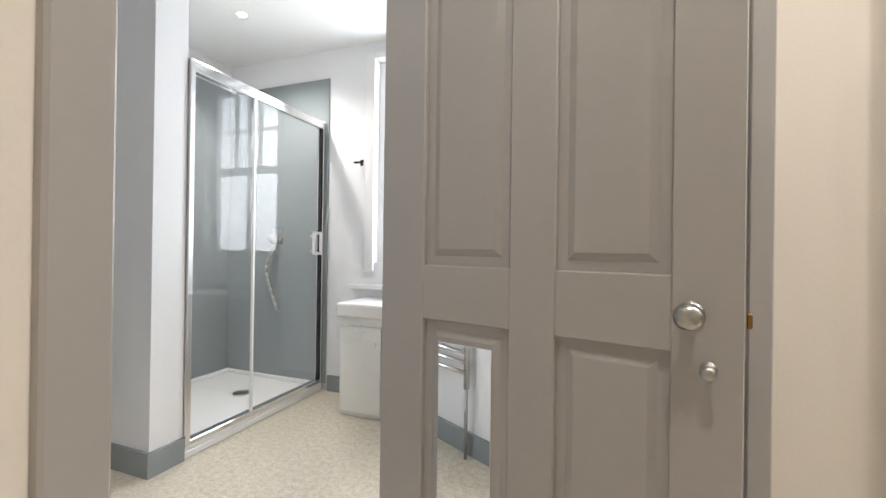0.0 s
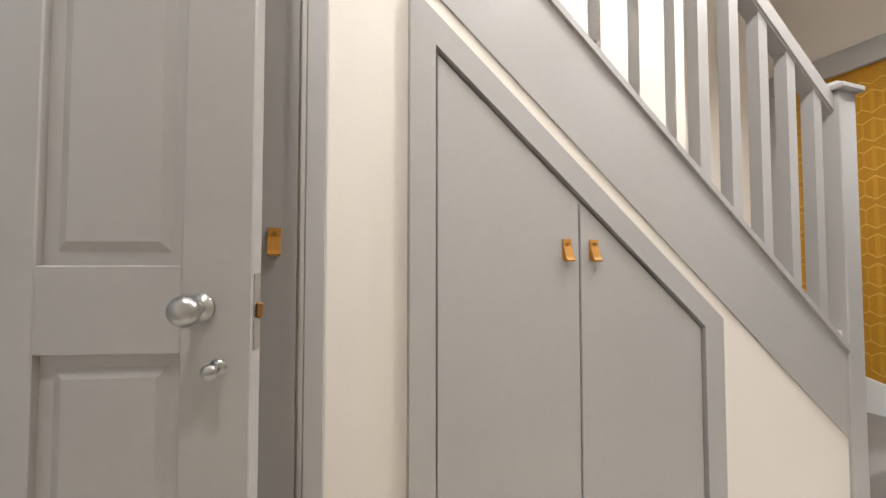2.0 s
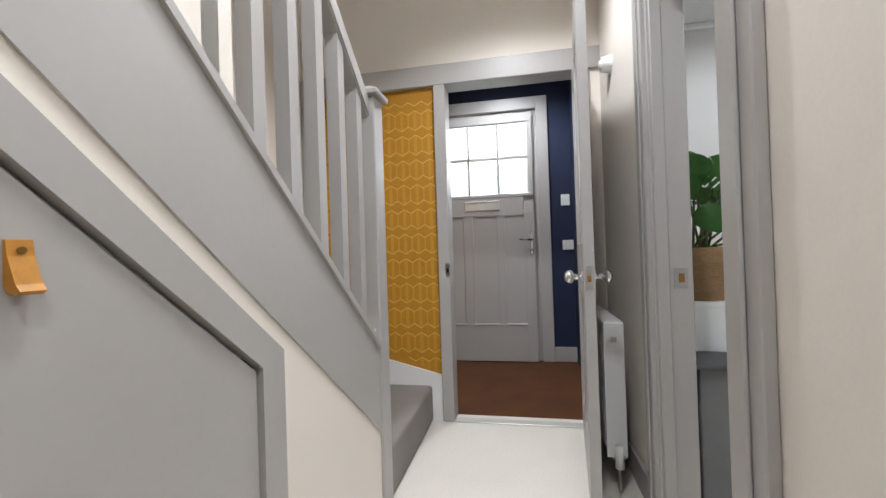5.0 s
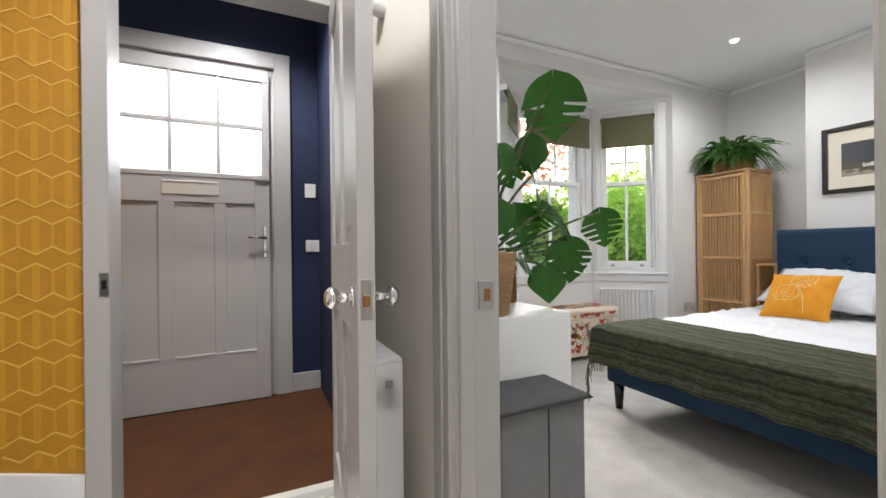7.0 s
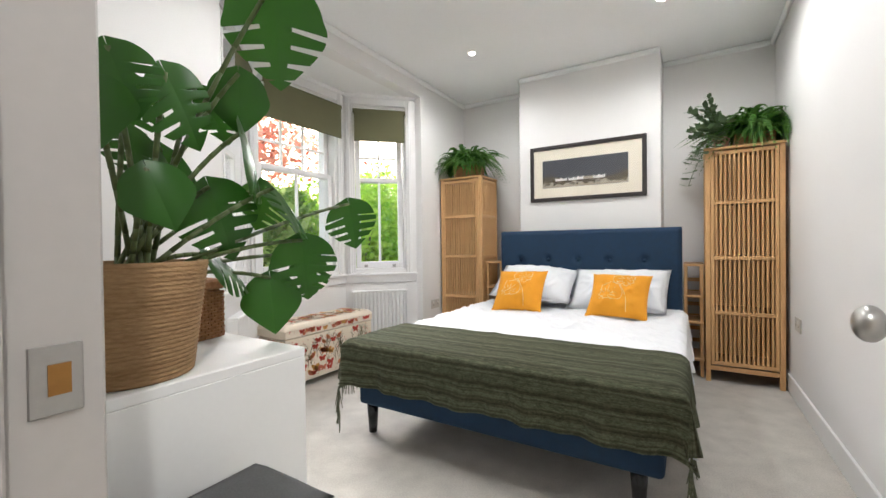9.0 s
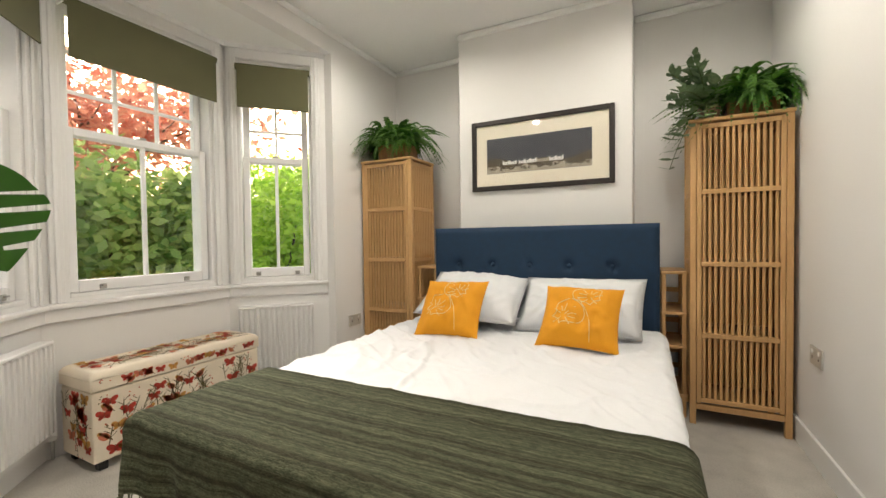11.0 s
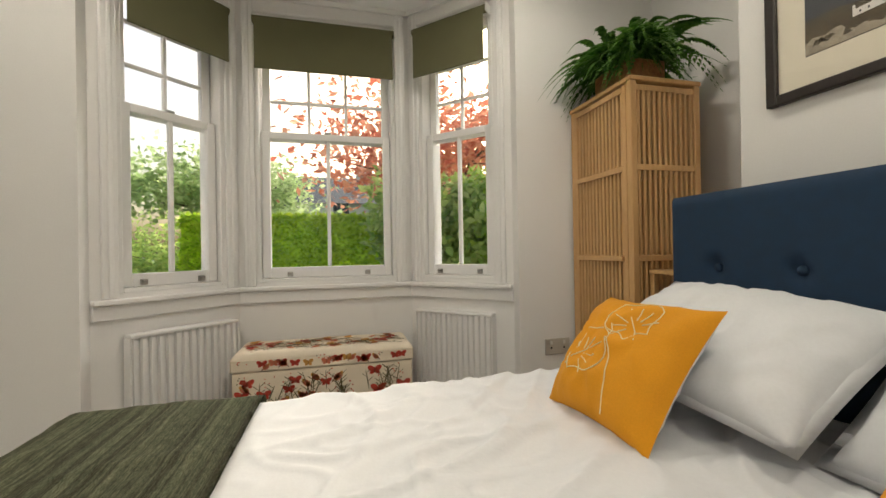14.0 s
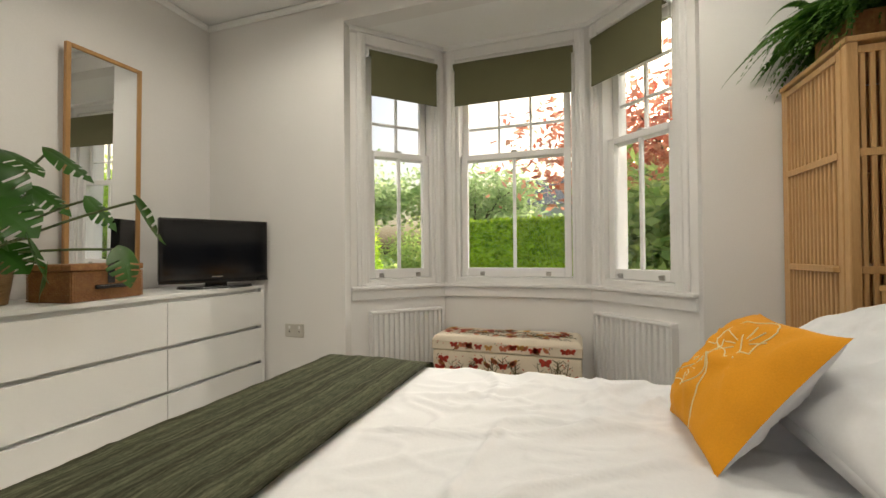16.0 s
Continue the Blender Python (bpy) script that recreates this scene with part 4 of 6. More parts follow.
        for k in (0, 2, 4):
            o = part("pane", boxes((p, 0.103, zs[k], q, 0.107, zs[k + 1])), M_GLASS, hi)
            o.visible_shadow = False
    for x in (a + (b - a) * 0.2, a + (b - a) * 0.8):
        bm = boxes((x - 0.016, 0.026, SILL + 0.030, x + 0.016, 0.036, SILL + 0.058), bevel=0.002)
        box(bm, x - 0.010, 0.010, SILL + 0.045, x + 0.010, 0.030, SILL + 0.054, bevel=0.002)
        part("sash_lift", bm, M_STEEL, low, "small steel sash lift")
    part("sash_catch", boxes((half - 0.02, 0.04, zm + 0.02, half + 0.02, 0.08, zm + 0.035), bevel=0.003), M_STEEL, low, "steel sash catch")
    # roller blind
    bl = thing("roller_blind", "olive green fabric roller blind, half raised", "blind", group="olive roller blinds in the bay", at=m)
    b0, b1 = u0 - 0.018, u1 + 0.018
    bm = bmesh.new()
    rod(bm, (b0, -0.062, 2.285), (b1, -0.062, 2.285), 0.022, n=18)
    part("roller", bm, M_BLIND, bl, smooth=False)
    part("cloth", boxes((b0 + 0.012, -0.086, 2.012, b1 - 0.012, -0.083, 2.285)), M_BLIND, bl)
    part("hem_bar", boxes((b0 + 0.012, -0.089, 2.0, b1 - 0.012, -0.080, 2.016), bevel=0.002), M_BLIND, bl)
    for x in (b0 - 0.006, b1):
        part("bracket", boxes((x, -0.085, 2.262, x + 0.006, -0.022, 2.312), bevel=0.001), M_PLAST, bl)
    bm = bmesh.new()
    rod(bm, (b1 + 0.012, -0.07, 1.66), (b1 + 0.012, -0.07, 2.28), 0.0022, n=6)
    rod(bm, (b1 + 0.022, -0.058, 1.66), (b1 + 0.022, -0.058, 2.28), 0.0022, n=6)
    rod(bm, (b1 + 0.012, -0.07, 1.66), (b1 + 0.022, -0.058, 1.66), 0.0026, n=6)
    part("pull_chain", bm, M_PLAST, bl, "white bead pull chain")


bay_segment("bay_centre", 1.0, 0.118, 0.882, 3, pose(5.10, -2.70, 0, 0, 0, -90))
bay_segment("bay_side_a", 0.679, 0.10, 0.555, 2, pose(5.10, -3.70, 0, 0, 0, -135))
bay_segment("bay_side_b", 0.679, 0.124, 0.579, 2, pose(4.62, -2.22, 0, 0, 0, -45))
_bm = bmesh.new()
prism(_bm, [(4.67, -2.0), (5.0, -2.0), (5.36, -2.55), (5.36, -3.85), (5.0, -4.4), (4.67, -4.4)], SOFF, SOFF + 0.14)
structure("ceiling_bay", _bm, M_CEIL, "white bay ceiling", "ceiling")
_bm = bmesh.new()
for _m, _L in ((pose(5.10, -2.70, 0, 0, 0, -90), 1.0), (pose(5.10, -3.70, 0, 0, 0, -135), 0.679), (pose(4.62, -2.22, 0, 0, 0, -45), 0.679)):
    box(_bm, 0, -0.03, SOFF - 0.03, _L, 0.0, SOFF, m=_m)
structure("trim_bay_cornice", _bm, M_CEIL, "white bay cornice", "cornice")
structure("trim_cornice", boxes((RX, -5.05, CEIL - 0.045, RX + 0.03, BY, CEIL), (RX + 0.03, BY - 0.03, CEIL - 0.045, WX - 0.03, BY, CEIL), (WX - 0.03, -5.05, CEIL - 0.045, WX, BY, CEIL), (RX + 0.03, -5.05, CEIL - 0.045, 2.53, -5.02, CEIL), (3.745, -5.05, CEIL - 0.045, WX - 0.03, -5.02, CEIL), (2.53, -4.70, CEIL - 0.045, 3.745, -4.67, CEIL), bevel=0.012), M_CEIL, "small white cornice", "cornice")
structure("baseboard_bedroom", boxes((RX, -5.05, 0, RX + 0.014, BY, 0.12), (WX - 0.014, -2.22, 0, WX, BY, 0.12), (WX - 0.014, -5.05, 0, WX, -4.18, 0.12), (RX + 0.014, -5.05, 0, 2.53, -5.036, 0.12), (3.745, -5.05, 0, WX - 0.014, -5.036, 0.12), (2.53, -4.70, 0, 3.745, -4.686, 0.12), (2.90, BY - 0.014, 0, 4.53, BY, 0.12), bevel=0.003), M_WHITE, "white bedroom skirting", "skirting")

radiator("radiator", "white ribbed radiator below the bay window", 0.50, 0.47, pose(5.062, -3.755, 0.13, 0, 0, -135), 14)
radiator("radiator", "white ribbed radiator below the bay window", 0.50, 0.47, pose(4.70, -2.31, 0.13, 0, 0, -45), 14)


def socket(m):
    th = thing("wall_socket", "pale satin metal double wall socket", "socket", at=m)
    part("plate", boxes((-0.073, -0.009, -0.043, 0.073, 0, 0.043), bevel=0.003, seg=2), M_LETTER, th)
    for x in (-0.038, 0.038):
        part("rocker", boxes((x - 0.006, -0.013, 0.012, x + 0.006, -0.008, 0.03), bevel=0.001), M_PLAST, th)
        part("pin_hole", boxes((x - 0.004, -0.0095, -0.012, x + 0.004, -0.0085, -0.002)), M_BLACK, th)


socket(pose(WX, -4.395, 0.43, 0, 0, -90))
socket(pose(WX, -1.84, 0.48, 0, 0, -90))
socket(pose(RX, -4.25, 0.50, 0, 0, 90))


# ---- bedroom door ----
def bedroom_door():
    th = thing("bedroom_door", "white painted bedroom door standing open", "door", at=pose(2.092, -1.128, 0.01, 0, 0, -93.0))
    us, zs = [(0.10, 0.30), (0.38, 0.575)], [(0.22, 0.80), (1.0, 1.84)]
    part("door_frame", frame_door(us, zs, 0.675, 1.985, -0.036, 0.0), M_WHITE, th)
    part("core", boxes((0.09, -0.022, 0.2, 0.31, -0.014, 1.86), (0.37, -0.022, 0.2, 0.585, -0.014, 1.86)), M_WHITE, th)
    for a, b in us:
        for c, d in zs:
            part("panel", fielded(a, c, b, d, -0.004, -1), M_WHITE, th)
            part("panel", fielded(a, c, b, d, -0.032), M_WHITE, th)
    part("doorknob", knob_mesh((0.615, 0.0, 0.90), (0, 1, 0)), M_STEEL, th, "polished steel doorknob", smooth=True)
    part("doorknob", knob_mesh((0.615, -0.036, 0.90), (0, -1, 0)), M_STEEL, th, "polished steel doorknob", smooth=True)


bedroom_door()


# ---- bed ----
def drape(x0, x1, y0, y1, z, dx0, dx1, dy1, r, amp, nx=90, ny=110, seed=0, thick=0.0, folds=1.0, calm=None):
    """A cloth over a box top: it rounds over the edges x0, x1 and y1 and hangs down by dx0, dx1, dy1. UVs in metres."""
    def edge(s, lo, hi, dlo, dhi):
        if s < lo:
            k = lo - s
            a = min(k / r, math.pi / 2)
            return lo - r * math.sin(a) - 0.02 * max(0, k - r * 1.57) , -(r - r * math.cos(a)) - max(0, k - r * 1.57)
        if s > hi:
            k = s - hi
            a = min(k / r, math.pi / 2)
            return hi + r * math.sin(a) + 0.02 * max(0, k - r * 1.57), -(r - r * math.cos(a)) - max(0, k - r * 1.57)
        return s, 0.0
    bm = bmesh.new()
    uv = bm.loops.layers.uv.new("UVMap")
    grid, params = [], {}
    for j in range(ny + 1):
        t = y0 + (y1 + dy1 - y0) * j / ny
        row = []
        for i in range(nx + 1):
            s = (x0 - dx0) + (x1 + dx1 - x0 + dx0) * i / nx
            X, za = edge(s, x0, x1, dx0, dx1)
            Y, zb = edge(t, -1e3, y1, 0, dy1)
            p = Vector((s * 1.3 + seed, t * 1.3, seed))
            rdg = lambda q: (1 - min(1.0, abs(q) * 8.5)) ** 1.2
            wx = s + 0.25 * noise.noise(Vector((s * 1.5, t * 1.5, seed + 9)))
            w = rdg(noise.noise(Vector((wx * 2.6 + t * 1.1 + seed, t * 1.1 - s * 1.0, seed)))) * 0.9
            w += rdg(noise.noise(Vector((wx * 1.2 - t * 3.0, t * 2.4 + s * 2.2 + seed, 3.1)))) * 0.7
            w += rdg(noise.noise(Vector((s * 5.0 + t * 3.0, t * 3.2 - s * 2.0, seed + 4)))) * 0.35
            w += noise.noise(Vector((s * 3, t * 3, seed))) * 0.3 + noise.noise(Vector((s * 14, t * 14, seed))) * 0.05
            w += rdg(noise.noise(Vector((wx * 7.0 + t * 4.5, t * 2.6 - s * 3.0, seed + 12)))) * 0.30
            w += rdg(1.6 * noise.noise(Vector((wx * 3.2 + t * 2.6, t * 0.9 + seed, 8.2)))) * 0.55
            dz = amp * w * folds
            if calm is not None:
                dz *= 1 - 0.85 * min(1.0, max(0.0, (t - calm) / 0.10 + 1))
            hang = max(0.0, -za - r, -zb - r)
            if za < -r * 0.6:
                X += (0.022 * math.sin(t * 23 + seed) + 0.012 * math.sin(t * 51 + 1 + seed)) * min(1, hang * 6) * (1 if s > x1 else -1)
            if zb < -r * 0.6:
                Y += (0.016 * math.sin(s * 19 + seed) + 0.010 * math.sin(s * 43 + 2)) * min(1, hang * 6)
            v = bm.verts.new((X, Y, z + min(za, zb) + 0.2 * max(za, zb) + dz))
            params[v] = (s, t)
            row.append(v)
        grid.append(row)
    for j in range(ny):
        for i in range(nx):
            f = bm.faces.new((grid[j][i], grid[j][i + 1], grid[j + 1][i + 1], grid[j + 1][i]))
            f.smooth = True
            for lp in f.loops:
                lp[uv].uv = params[lp.vert]
    if thick:
        bmesh.ops.solidify(bm, geom=bm.faces[:], thickness=thick)
    return bm, grid


def bed():
    th = thing("bed", "navy upholstered double bed with buttoned headboard", "bed")
    X0, X1 = 2.41, 3.875
    part("base", boxes((X0, -4.49, 0.172, X1, -2.56, 0.33), bevel=0.02, seg=3), M_NAVYFAB, th)
    for x, y in ((X0 + 0.09, -2.63), (X1 - 0.04, -2.63), (X0 + 0.09, -4.40), (X1 - 0.06, -4.40)):
        bm = bmesh.new()
        rod(bm, (x, y, 0.0), (x, y, 0.18), 0.022, 0.034, n=16)
        part("leg", bm, M_BLACK, th, "tapered black leg", smooth=True)
    # headboard: a padded slab with dimples at the buttons
    bm = bmesh.new()
    nx, nz = 110, 48
    hx0, hx1, hz0, hz1 = 2.383, 3.868, 0.28, 1.145
    bx = [2.64, 2.897, 3.155, 3.412, 3.67]
    rows = []
    for j in range(nz + 1):
        z = hz0 + (hz1 - hz0) * j / nz
        row = []
        for i in range(nx + 1):
            x = hx0 + (hx1 - hx0) * i / nx
            e = min(x - hx0, hx1 - x, hz1 - z)
            y = -4.49 - 0.028 * max(0, 1 - e / 0.03) ** 2
            for b in bx:
                d2 = (x - b) ** 2 + (z - 0.885) ** 2
                y -= 0.026 * math.exp(-d2 / 0.0007)
                y -= 0.006 * math.exp(-abs(x - b) / 0.012 - max(0, 0.885 - z) / 0.03 - max(0, z - 0.885) / 0.012)
            row.append(bm.verts.new((x, y, z)))
        rows.append(row)
    for j in range(nz):
        for i in range(nx):
            bm.faces.new((rows[j][i], rows[j][i + 1], rows[j + 1][i + 1], rows[j + 1][i])).smooth = True
    box(bm, hx0, -4.605, hz0, hx1, -4.519, hz1, bevel=0.018, seg=3)
    bmesh.ops.recalc_face_normals(bm, faces=bm.faces)
    hb = part("headboard", bm, M_NAVYFAB, th)
    for b in bx:
        bm = bmesh.new()
        ball(bm, (b, -4.508, 0.885), 0.015, 1, 0.7, 1)
        part("button", bm, M_NAVYFAB, hb, smooth=True)
    part("mattress", boxes((X0 + 0.01, -4.49, 0.33, X1 - 0.01, -2.56, 0.485), bevel=0.04, seg=3), M_LINEN, th)


bed()
_t = thing("duvet", "white cotton duvet spread over the bed, creased", "duvet")
_bm, _g = drape(2.395, 3.885, -4.46, -2.60, 0.508, 0.25, 0.25, 0.08, 0.05, 0.0155, nx=190, ny=230, seed=3.0, calm=-3.03)
part("cover", _bm, M_LINEN, _t)
part("turned_edge", boxes((2.42, -4.47, 0.492, 3.86, -4.44, 0.515), bevel=0.009, seg=3), M_LINEN, _t, "folded hem at the head end")
_t = thing("throw_blanket", "dark green striped woven throw across the bed foot", "throw")
_bm, _g = drape(2.38, 3.90, -3.03, -2.555, 0.527, 0.24, 0.25, 0.27, 0.05, 0.0045, nx=90, ny=60, seed=3.0, thick=-0.006)
part("cloth", _bm, M_THROW, _t)


def fringe():
    bm = bmesh.new()
    rng = random.Random(4)
    for k in range(64):
        y = -3.02 + 0.0125 * k
        z = 0.30 if y < -2.55 else 0.30 - (y + 2.55) * 0.6
        for x in ((2.385 - 0.055, -1), (3.895 + 0.055, 1)):
            a = Vector((x[0] + x[1] * rng.uniform(-0.004, 0.01), min(y, -2.49), z))
            b = a + Vector((x[1] * rng.uniform(-0.015, 0.02), rng.uniform(-0.015, 0.015), -rng.uniform(0.05, 0.10)))
            rod(bm, a, b, 0.004, 0.0015, n=5)
    return bm


_o = part("fringe", fringe(), M_THROW, _t, "knotted green tassels")
tagged(_o, kind="stuff")


def pillow_mesh(w, h, t, seed=0, pinch=0.06, n=30, side=0):
    """A stuffed case in the x, z plane; side 0: both faces, -1 the front one (towards -y), 1 the back one."""
    bm = bmesh.new()
    for sg in (-1, 1):
        if side and sg != side:
            continue
        rows = []
        for j in range(n + 1):
            v = -1 + 2 * j / n
            row = []
            for i in range(n + 1):
                u = -1 + 2 * i / n
                puff = max(0.0, (1 - abs(u) ** 2.6)) ** 0.55 * max(0.0, (1 - abs(v) ** 2.6)) ** 0.55
                x = u * w / 2 * (1 - pinch * (1 - v * v))
                z = v * h / 2 * (1 - pinch * (1 - u * u))
                wr = noise.noise(Vector((u * 2.4 + seed, v * 2.4, seed))) * 0.018 + (1 - min(1, abs(noise.noise(Vector((u * 3.4 + seed, v * 1.9 + u, seed + 5)))) * 4)) * 0.015
                row.append(bm.verts.new((x, sg * (t / 2 * puff + wr * puff), z)))
            rows.append(row)
        for j in range(n):
            for i in range(n):
                q = (rows[j][i], rows[j][i + 1], rows[j + 1][i + 1], rows[j + 1][i])
                bm.faces.new(q if sg < 0 else q[::-1]).smooth = True
    bmesh.ops.remove_doubles(bm, verts=bm.verts, dist=0.0005)
    return bm


for _m, _s, _w, _h in ((pose(3.456, -4.25, 0.700, 62, -3.2, 4.2), 2.0, 0.65, 0.49), (pose(2.813, -4.297, 0.668, 46, 1.2, -5.3), 7.0, 0.71, 0.42)):
    _t = thing("pillow", "white cotton pillow against the headboard", "pillow", group="white pillows", at=_m)
    part("pillowcase", pillow_mesh(_w - 0.03, _h - 0.03, 0.19, _s, n=48), M_LINEN, _t)
    part("case_flap", pillow_mesh(_w, _h, 0.012, _s + 1, pinch=0.03, n=14), M_LINEN, _t)


def cushion(at, seed):
    th = thing("cushion", "mustard cushion with white leaf line drawing", "cushion", group="mustard cushions", at=at)
    w = 0.40
    part("front_cover", pillow_mesh(w, w * 0.94, 0.17, seed, 0.08, side=1), M_ORANGE, th)
    part("back_cover", pillow_mesh(w, w * 0.94, 0.10, seed + 3, 0.08, side=-1), M_LINEN, th, "white back cover")

    def surf(u, v):
        puff = max(0.0, (1 - abs(u) ** 2.6)) ** 0.55 * max(0.0, (1 - abs(v) ** 2.6)) ** 0.55
        wr = noise.noise(Vector((u * 2.4 + seed, v * 2.4, seed))) * 0.018 + (1 - min(1, abs(noise.noise(Vector((u * 3.4 + seed, v * 1.9 + u, seed + 5)))) * 4)) * 0.015
        return Vector((u * w / 2 * (1 - 0.08 * (1 - v * v)), 0.085 * puff + wr * puff + 0.0015, v * w * 0.47 * (1 - 0.08 * (1 - u * u))))

    def stroke(bm, pts):
        pts = [surf(*p) for p in pts]
        for a, b in zip(pts, pts[1:]):
            if (b - a).length > 1e-4:
                rod(bm, a, b, 0.0016, n=5)

    def leaf(cx, cz, s, ang):
        bm = bmesh.new()
        out = []
        for k in range(41):
            f = k / 40 * 2 * math.pi
            r = s * (1 - 0.35 * abs(math.sin(f * 2.5)) * (0.2 < k / 40 < 0.8)) * (0.8 + 0.3 * math.cos(f))
            out.append((cx + r * math.cos(f + ang), cz + r * math.sin(f + ang)))
        stroke(bm, out)
        for k in (0.6, 1.1, 1.7, -0.6, -1.1, -1.7):
            stroke(bm, [(cx + q * s * math.cos(ang + k) * 0.9, cz + q * s * math.sin(ang + k) * 0.9) for q in (0.25, 0.5, 0.75)])
        stroke(bm, [(cx + q * s * math.cos(ang), cz + q * s * math.sin(ang)) for q in (-0.6, -0.2, 0.3, 0.8)])
        return bm
    part("leaf_drawing", leaf(0.34, -0.26, 0.52, 2.4), M_LINE, th, "cream leaf outline")
    part("leaf_drawing", leaf(-0.30, 0.40, 0.46, 0.9), M_LINE, th, "cream leaf outline")
    bm = bmesh.new()
    stroke(bm, [(-0.35 + 0.5 * q - 0.22 * math.sin(q * 2.6), -0.9 + 1.25 * q) for q in [i / 12 for i in range(13)]])
    part("stem_drawing", bm, M_LINE, th)


cushion(pose(3.486, -3.985, 0.658, 38, 1.5, 0.9), 1.3)
cushion(pose(2.759, -3.985, 0.656, 42.4, -0.4, -3.1), 4.4)


# ---- wardrobes and bedside shelves ----
def wardrobe(name, label, x0, x1, yf, yb, H):
    th = thing(name, label, "wardrobe", group="slatted bamboo cabinets")
    p = 0.032
    for x in (x0, x1 - p):
        for y in (yf - p, yb):
            part("post", boxes((x, y, 0, x + p, y + p, H - 0.02), bevel=0.003), M_BAMBOO, th)
    part("top_board", boxes((x0 - 0.005, yb - 0.003, H - 0.02, x1 + 0.005, yf + 0.005, H), bevel=0.003), M_BAMBOO, th)
    zr = [0.135, 0.50, 0.90, 1.30, H - 0.055]
    part("bottom_board", boxes((x0 + p, yb + p, 0.12, x1 - p, yf - p, 0.135)), M_BAMBOO, th)
    part("back_panel", boxes((x0 + p, yb + 0.004, 0.12, x1 - p, yb + 0.010, H - 0.02)), M_BAMBOO, th)
    for z in (0.90, 0.50, 1.30):
        part("shelf", boxes((x0 + 0.012, yb + p, z + 0.008, x1 - 0.012, yf - 0.05, z + 0.02)), M_BAMBOO, th)
    part("apron", boxes((x0 + p, yf - 0.022, 0.085, x1 - p, yf - 0.004, 0.118), bevel=0.002), M_BAMBOO, th)
    door = part("slatted_door", boxes((x0 + p + 0.002, yf - 0.020, 0.125, x0 + p + 0.024, yf + 0.002, H - 0.028), (x1 - p - 0.024, yf - 0.020, 0.125, x1 - p - 0.002, yf + 0.002, H - 0.028), bevel=0.002), M_BAMBOO, th)
    me = boxes((-0.007, -0.006, 0.128, 0.007, 0.006, H - 0.035), bevel=0.0015)
    sm = bpy.data.meshes.new("slat")
    me.to_mesh(sm)
    me.free()
    sm.materials.append(M_BAMBOO)

    def slat(x, y, parent, rz):
        ob = new("slat", sm)
        ob.parent = parent
        ob.matrix_basis = pose(x, y, 0, 0, 0, rz)
    n = 13
    w = x1 - x0 - 2 * p - 0.048
    for i in range(n):
        slat(x0 + p + 0.024 + w * (i + 0.5) / n, yf - 0.010, door, 0)
    for z in zr:
        part("rail", boxes((x0 + p + 0.024, yf - 0.006, z - 0.004, x1 - p - 0.024, yf + 0.004, z + 0.022), bevel=0.002), M_BAMBOO, door)
    d = yf - yb - 2 * p
    m2 = int(d / 0.027)
    for x in (x0 + 0.012, x1 - 0.012):
        for i in range(m2):
            slat(x, yb + p + d * (i + 0.5) / m2, th, 90)
        for z in zr:
            part("side_rail", boxes((x - 0.008, yb + p, z - 0.004, x + 0.008, yf - p, z + 0.022), bevel=0.002), M_BAMBOO, th)
    bm = boxes((x0 + 0.05 if x0 > 3 else x1 - 0.11, yf + 0.004, 0.898, x0 + 0.11 if x0 > 3 else x1 - 0.05, yf + 0.022, 0.918), bevel=0.003)
    part("door_pull", bm, M_BAMBOO, door)


wardrobe("bamboo_wardrobe", "tall slatted bamboo cabinet with a fern on top", 4.06, 4.525, -4.49, -4.86, 1.705)
wardrobe("bamboo_wardrobe", "tall slatted bamboo cabinet with potted plants on top", 1.775, 2.235, -4.49, -4.86, 1.714)


def bedside(x0, x1):
    th = thing("bedside_shelf", "small open bamboo bedside shelf unit", "bedside shelf", group="bamboo bedside shelves")
    yf, yb, H = -4.56, -4.90, 0.86
    for x in (x0, x1 - 0.022):
        for y in (yf - 0.022, yb):
            part("post", boxes((x, y, 0, x + 0.022, y + 0.022, H), bevel=0.002), M_BAMBOO, th)
    for z in (0.14, 0.42, 0.62, H):
        part("shelf", boxes((x0 - 0.004, yb, z - 0.018, x1 + 0.004, yf + 0.004, z), bevel=0.002), M_BAMBOO, th)
    for i in range(6):
        z = 0.2 + 0.1 * i
        part("back_slat", boxes((x0 + 0.022, yb + 0.004, z, x1 - 0.022, yb + 0.012, z + 0.03)), M_BAMBOO, th)


bedside(2.245, 2.372)
bedside(3.885, 4.045)


# ---- dresser and what stands on it ----
def dresser():
    th = thing("dresser", "white six-drawer chest of drawers along the wall", "dresser")
    X0, X1, Y0, Y1, H = 3.15, 4.53, -1.61, BY - 0.016, 0.78
    part("top", boxes((X0, Y0, H - 0.022, X1, Y1, H), bevel=0.002), M_LAMIN, th)
    for x in (X0, X1 - 0.03):
        part("side_panel", boxes((x, Y0, 0, x + 0.03, Y1, H - 0.022), bevel=0.0015), M_LAMIN, th)
    part("body", boxes((X0 + 0.03, Y0 + 0.03, 0.05, X1 - 0.03, Y1, H - 0.022)), M_LAMIN, th)
    part("plinth", boxes((X0 + 0.03, Y0 + 0.02, 0, X1 - 0.03, Y0 + 0.036, 0.05)), M_LAMIN, th)
    mid = 3.85
    for a, b in ((X0 + 0.032, mid - 0.002), (mid + 0.002, X1 - 0.032)):
        for z0, z1 in ((0.055, 0.265), (0.285, 0.497), (0.517, 0.735)):
            d = part("drawer_front", boxes((a, Y0 - 0.003, z0, b, Y0 + 0.016, z1), bevel=0.0015), M_LAMIN, th)


dresser()


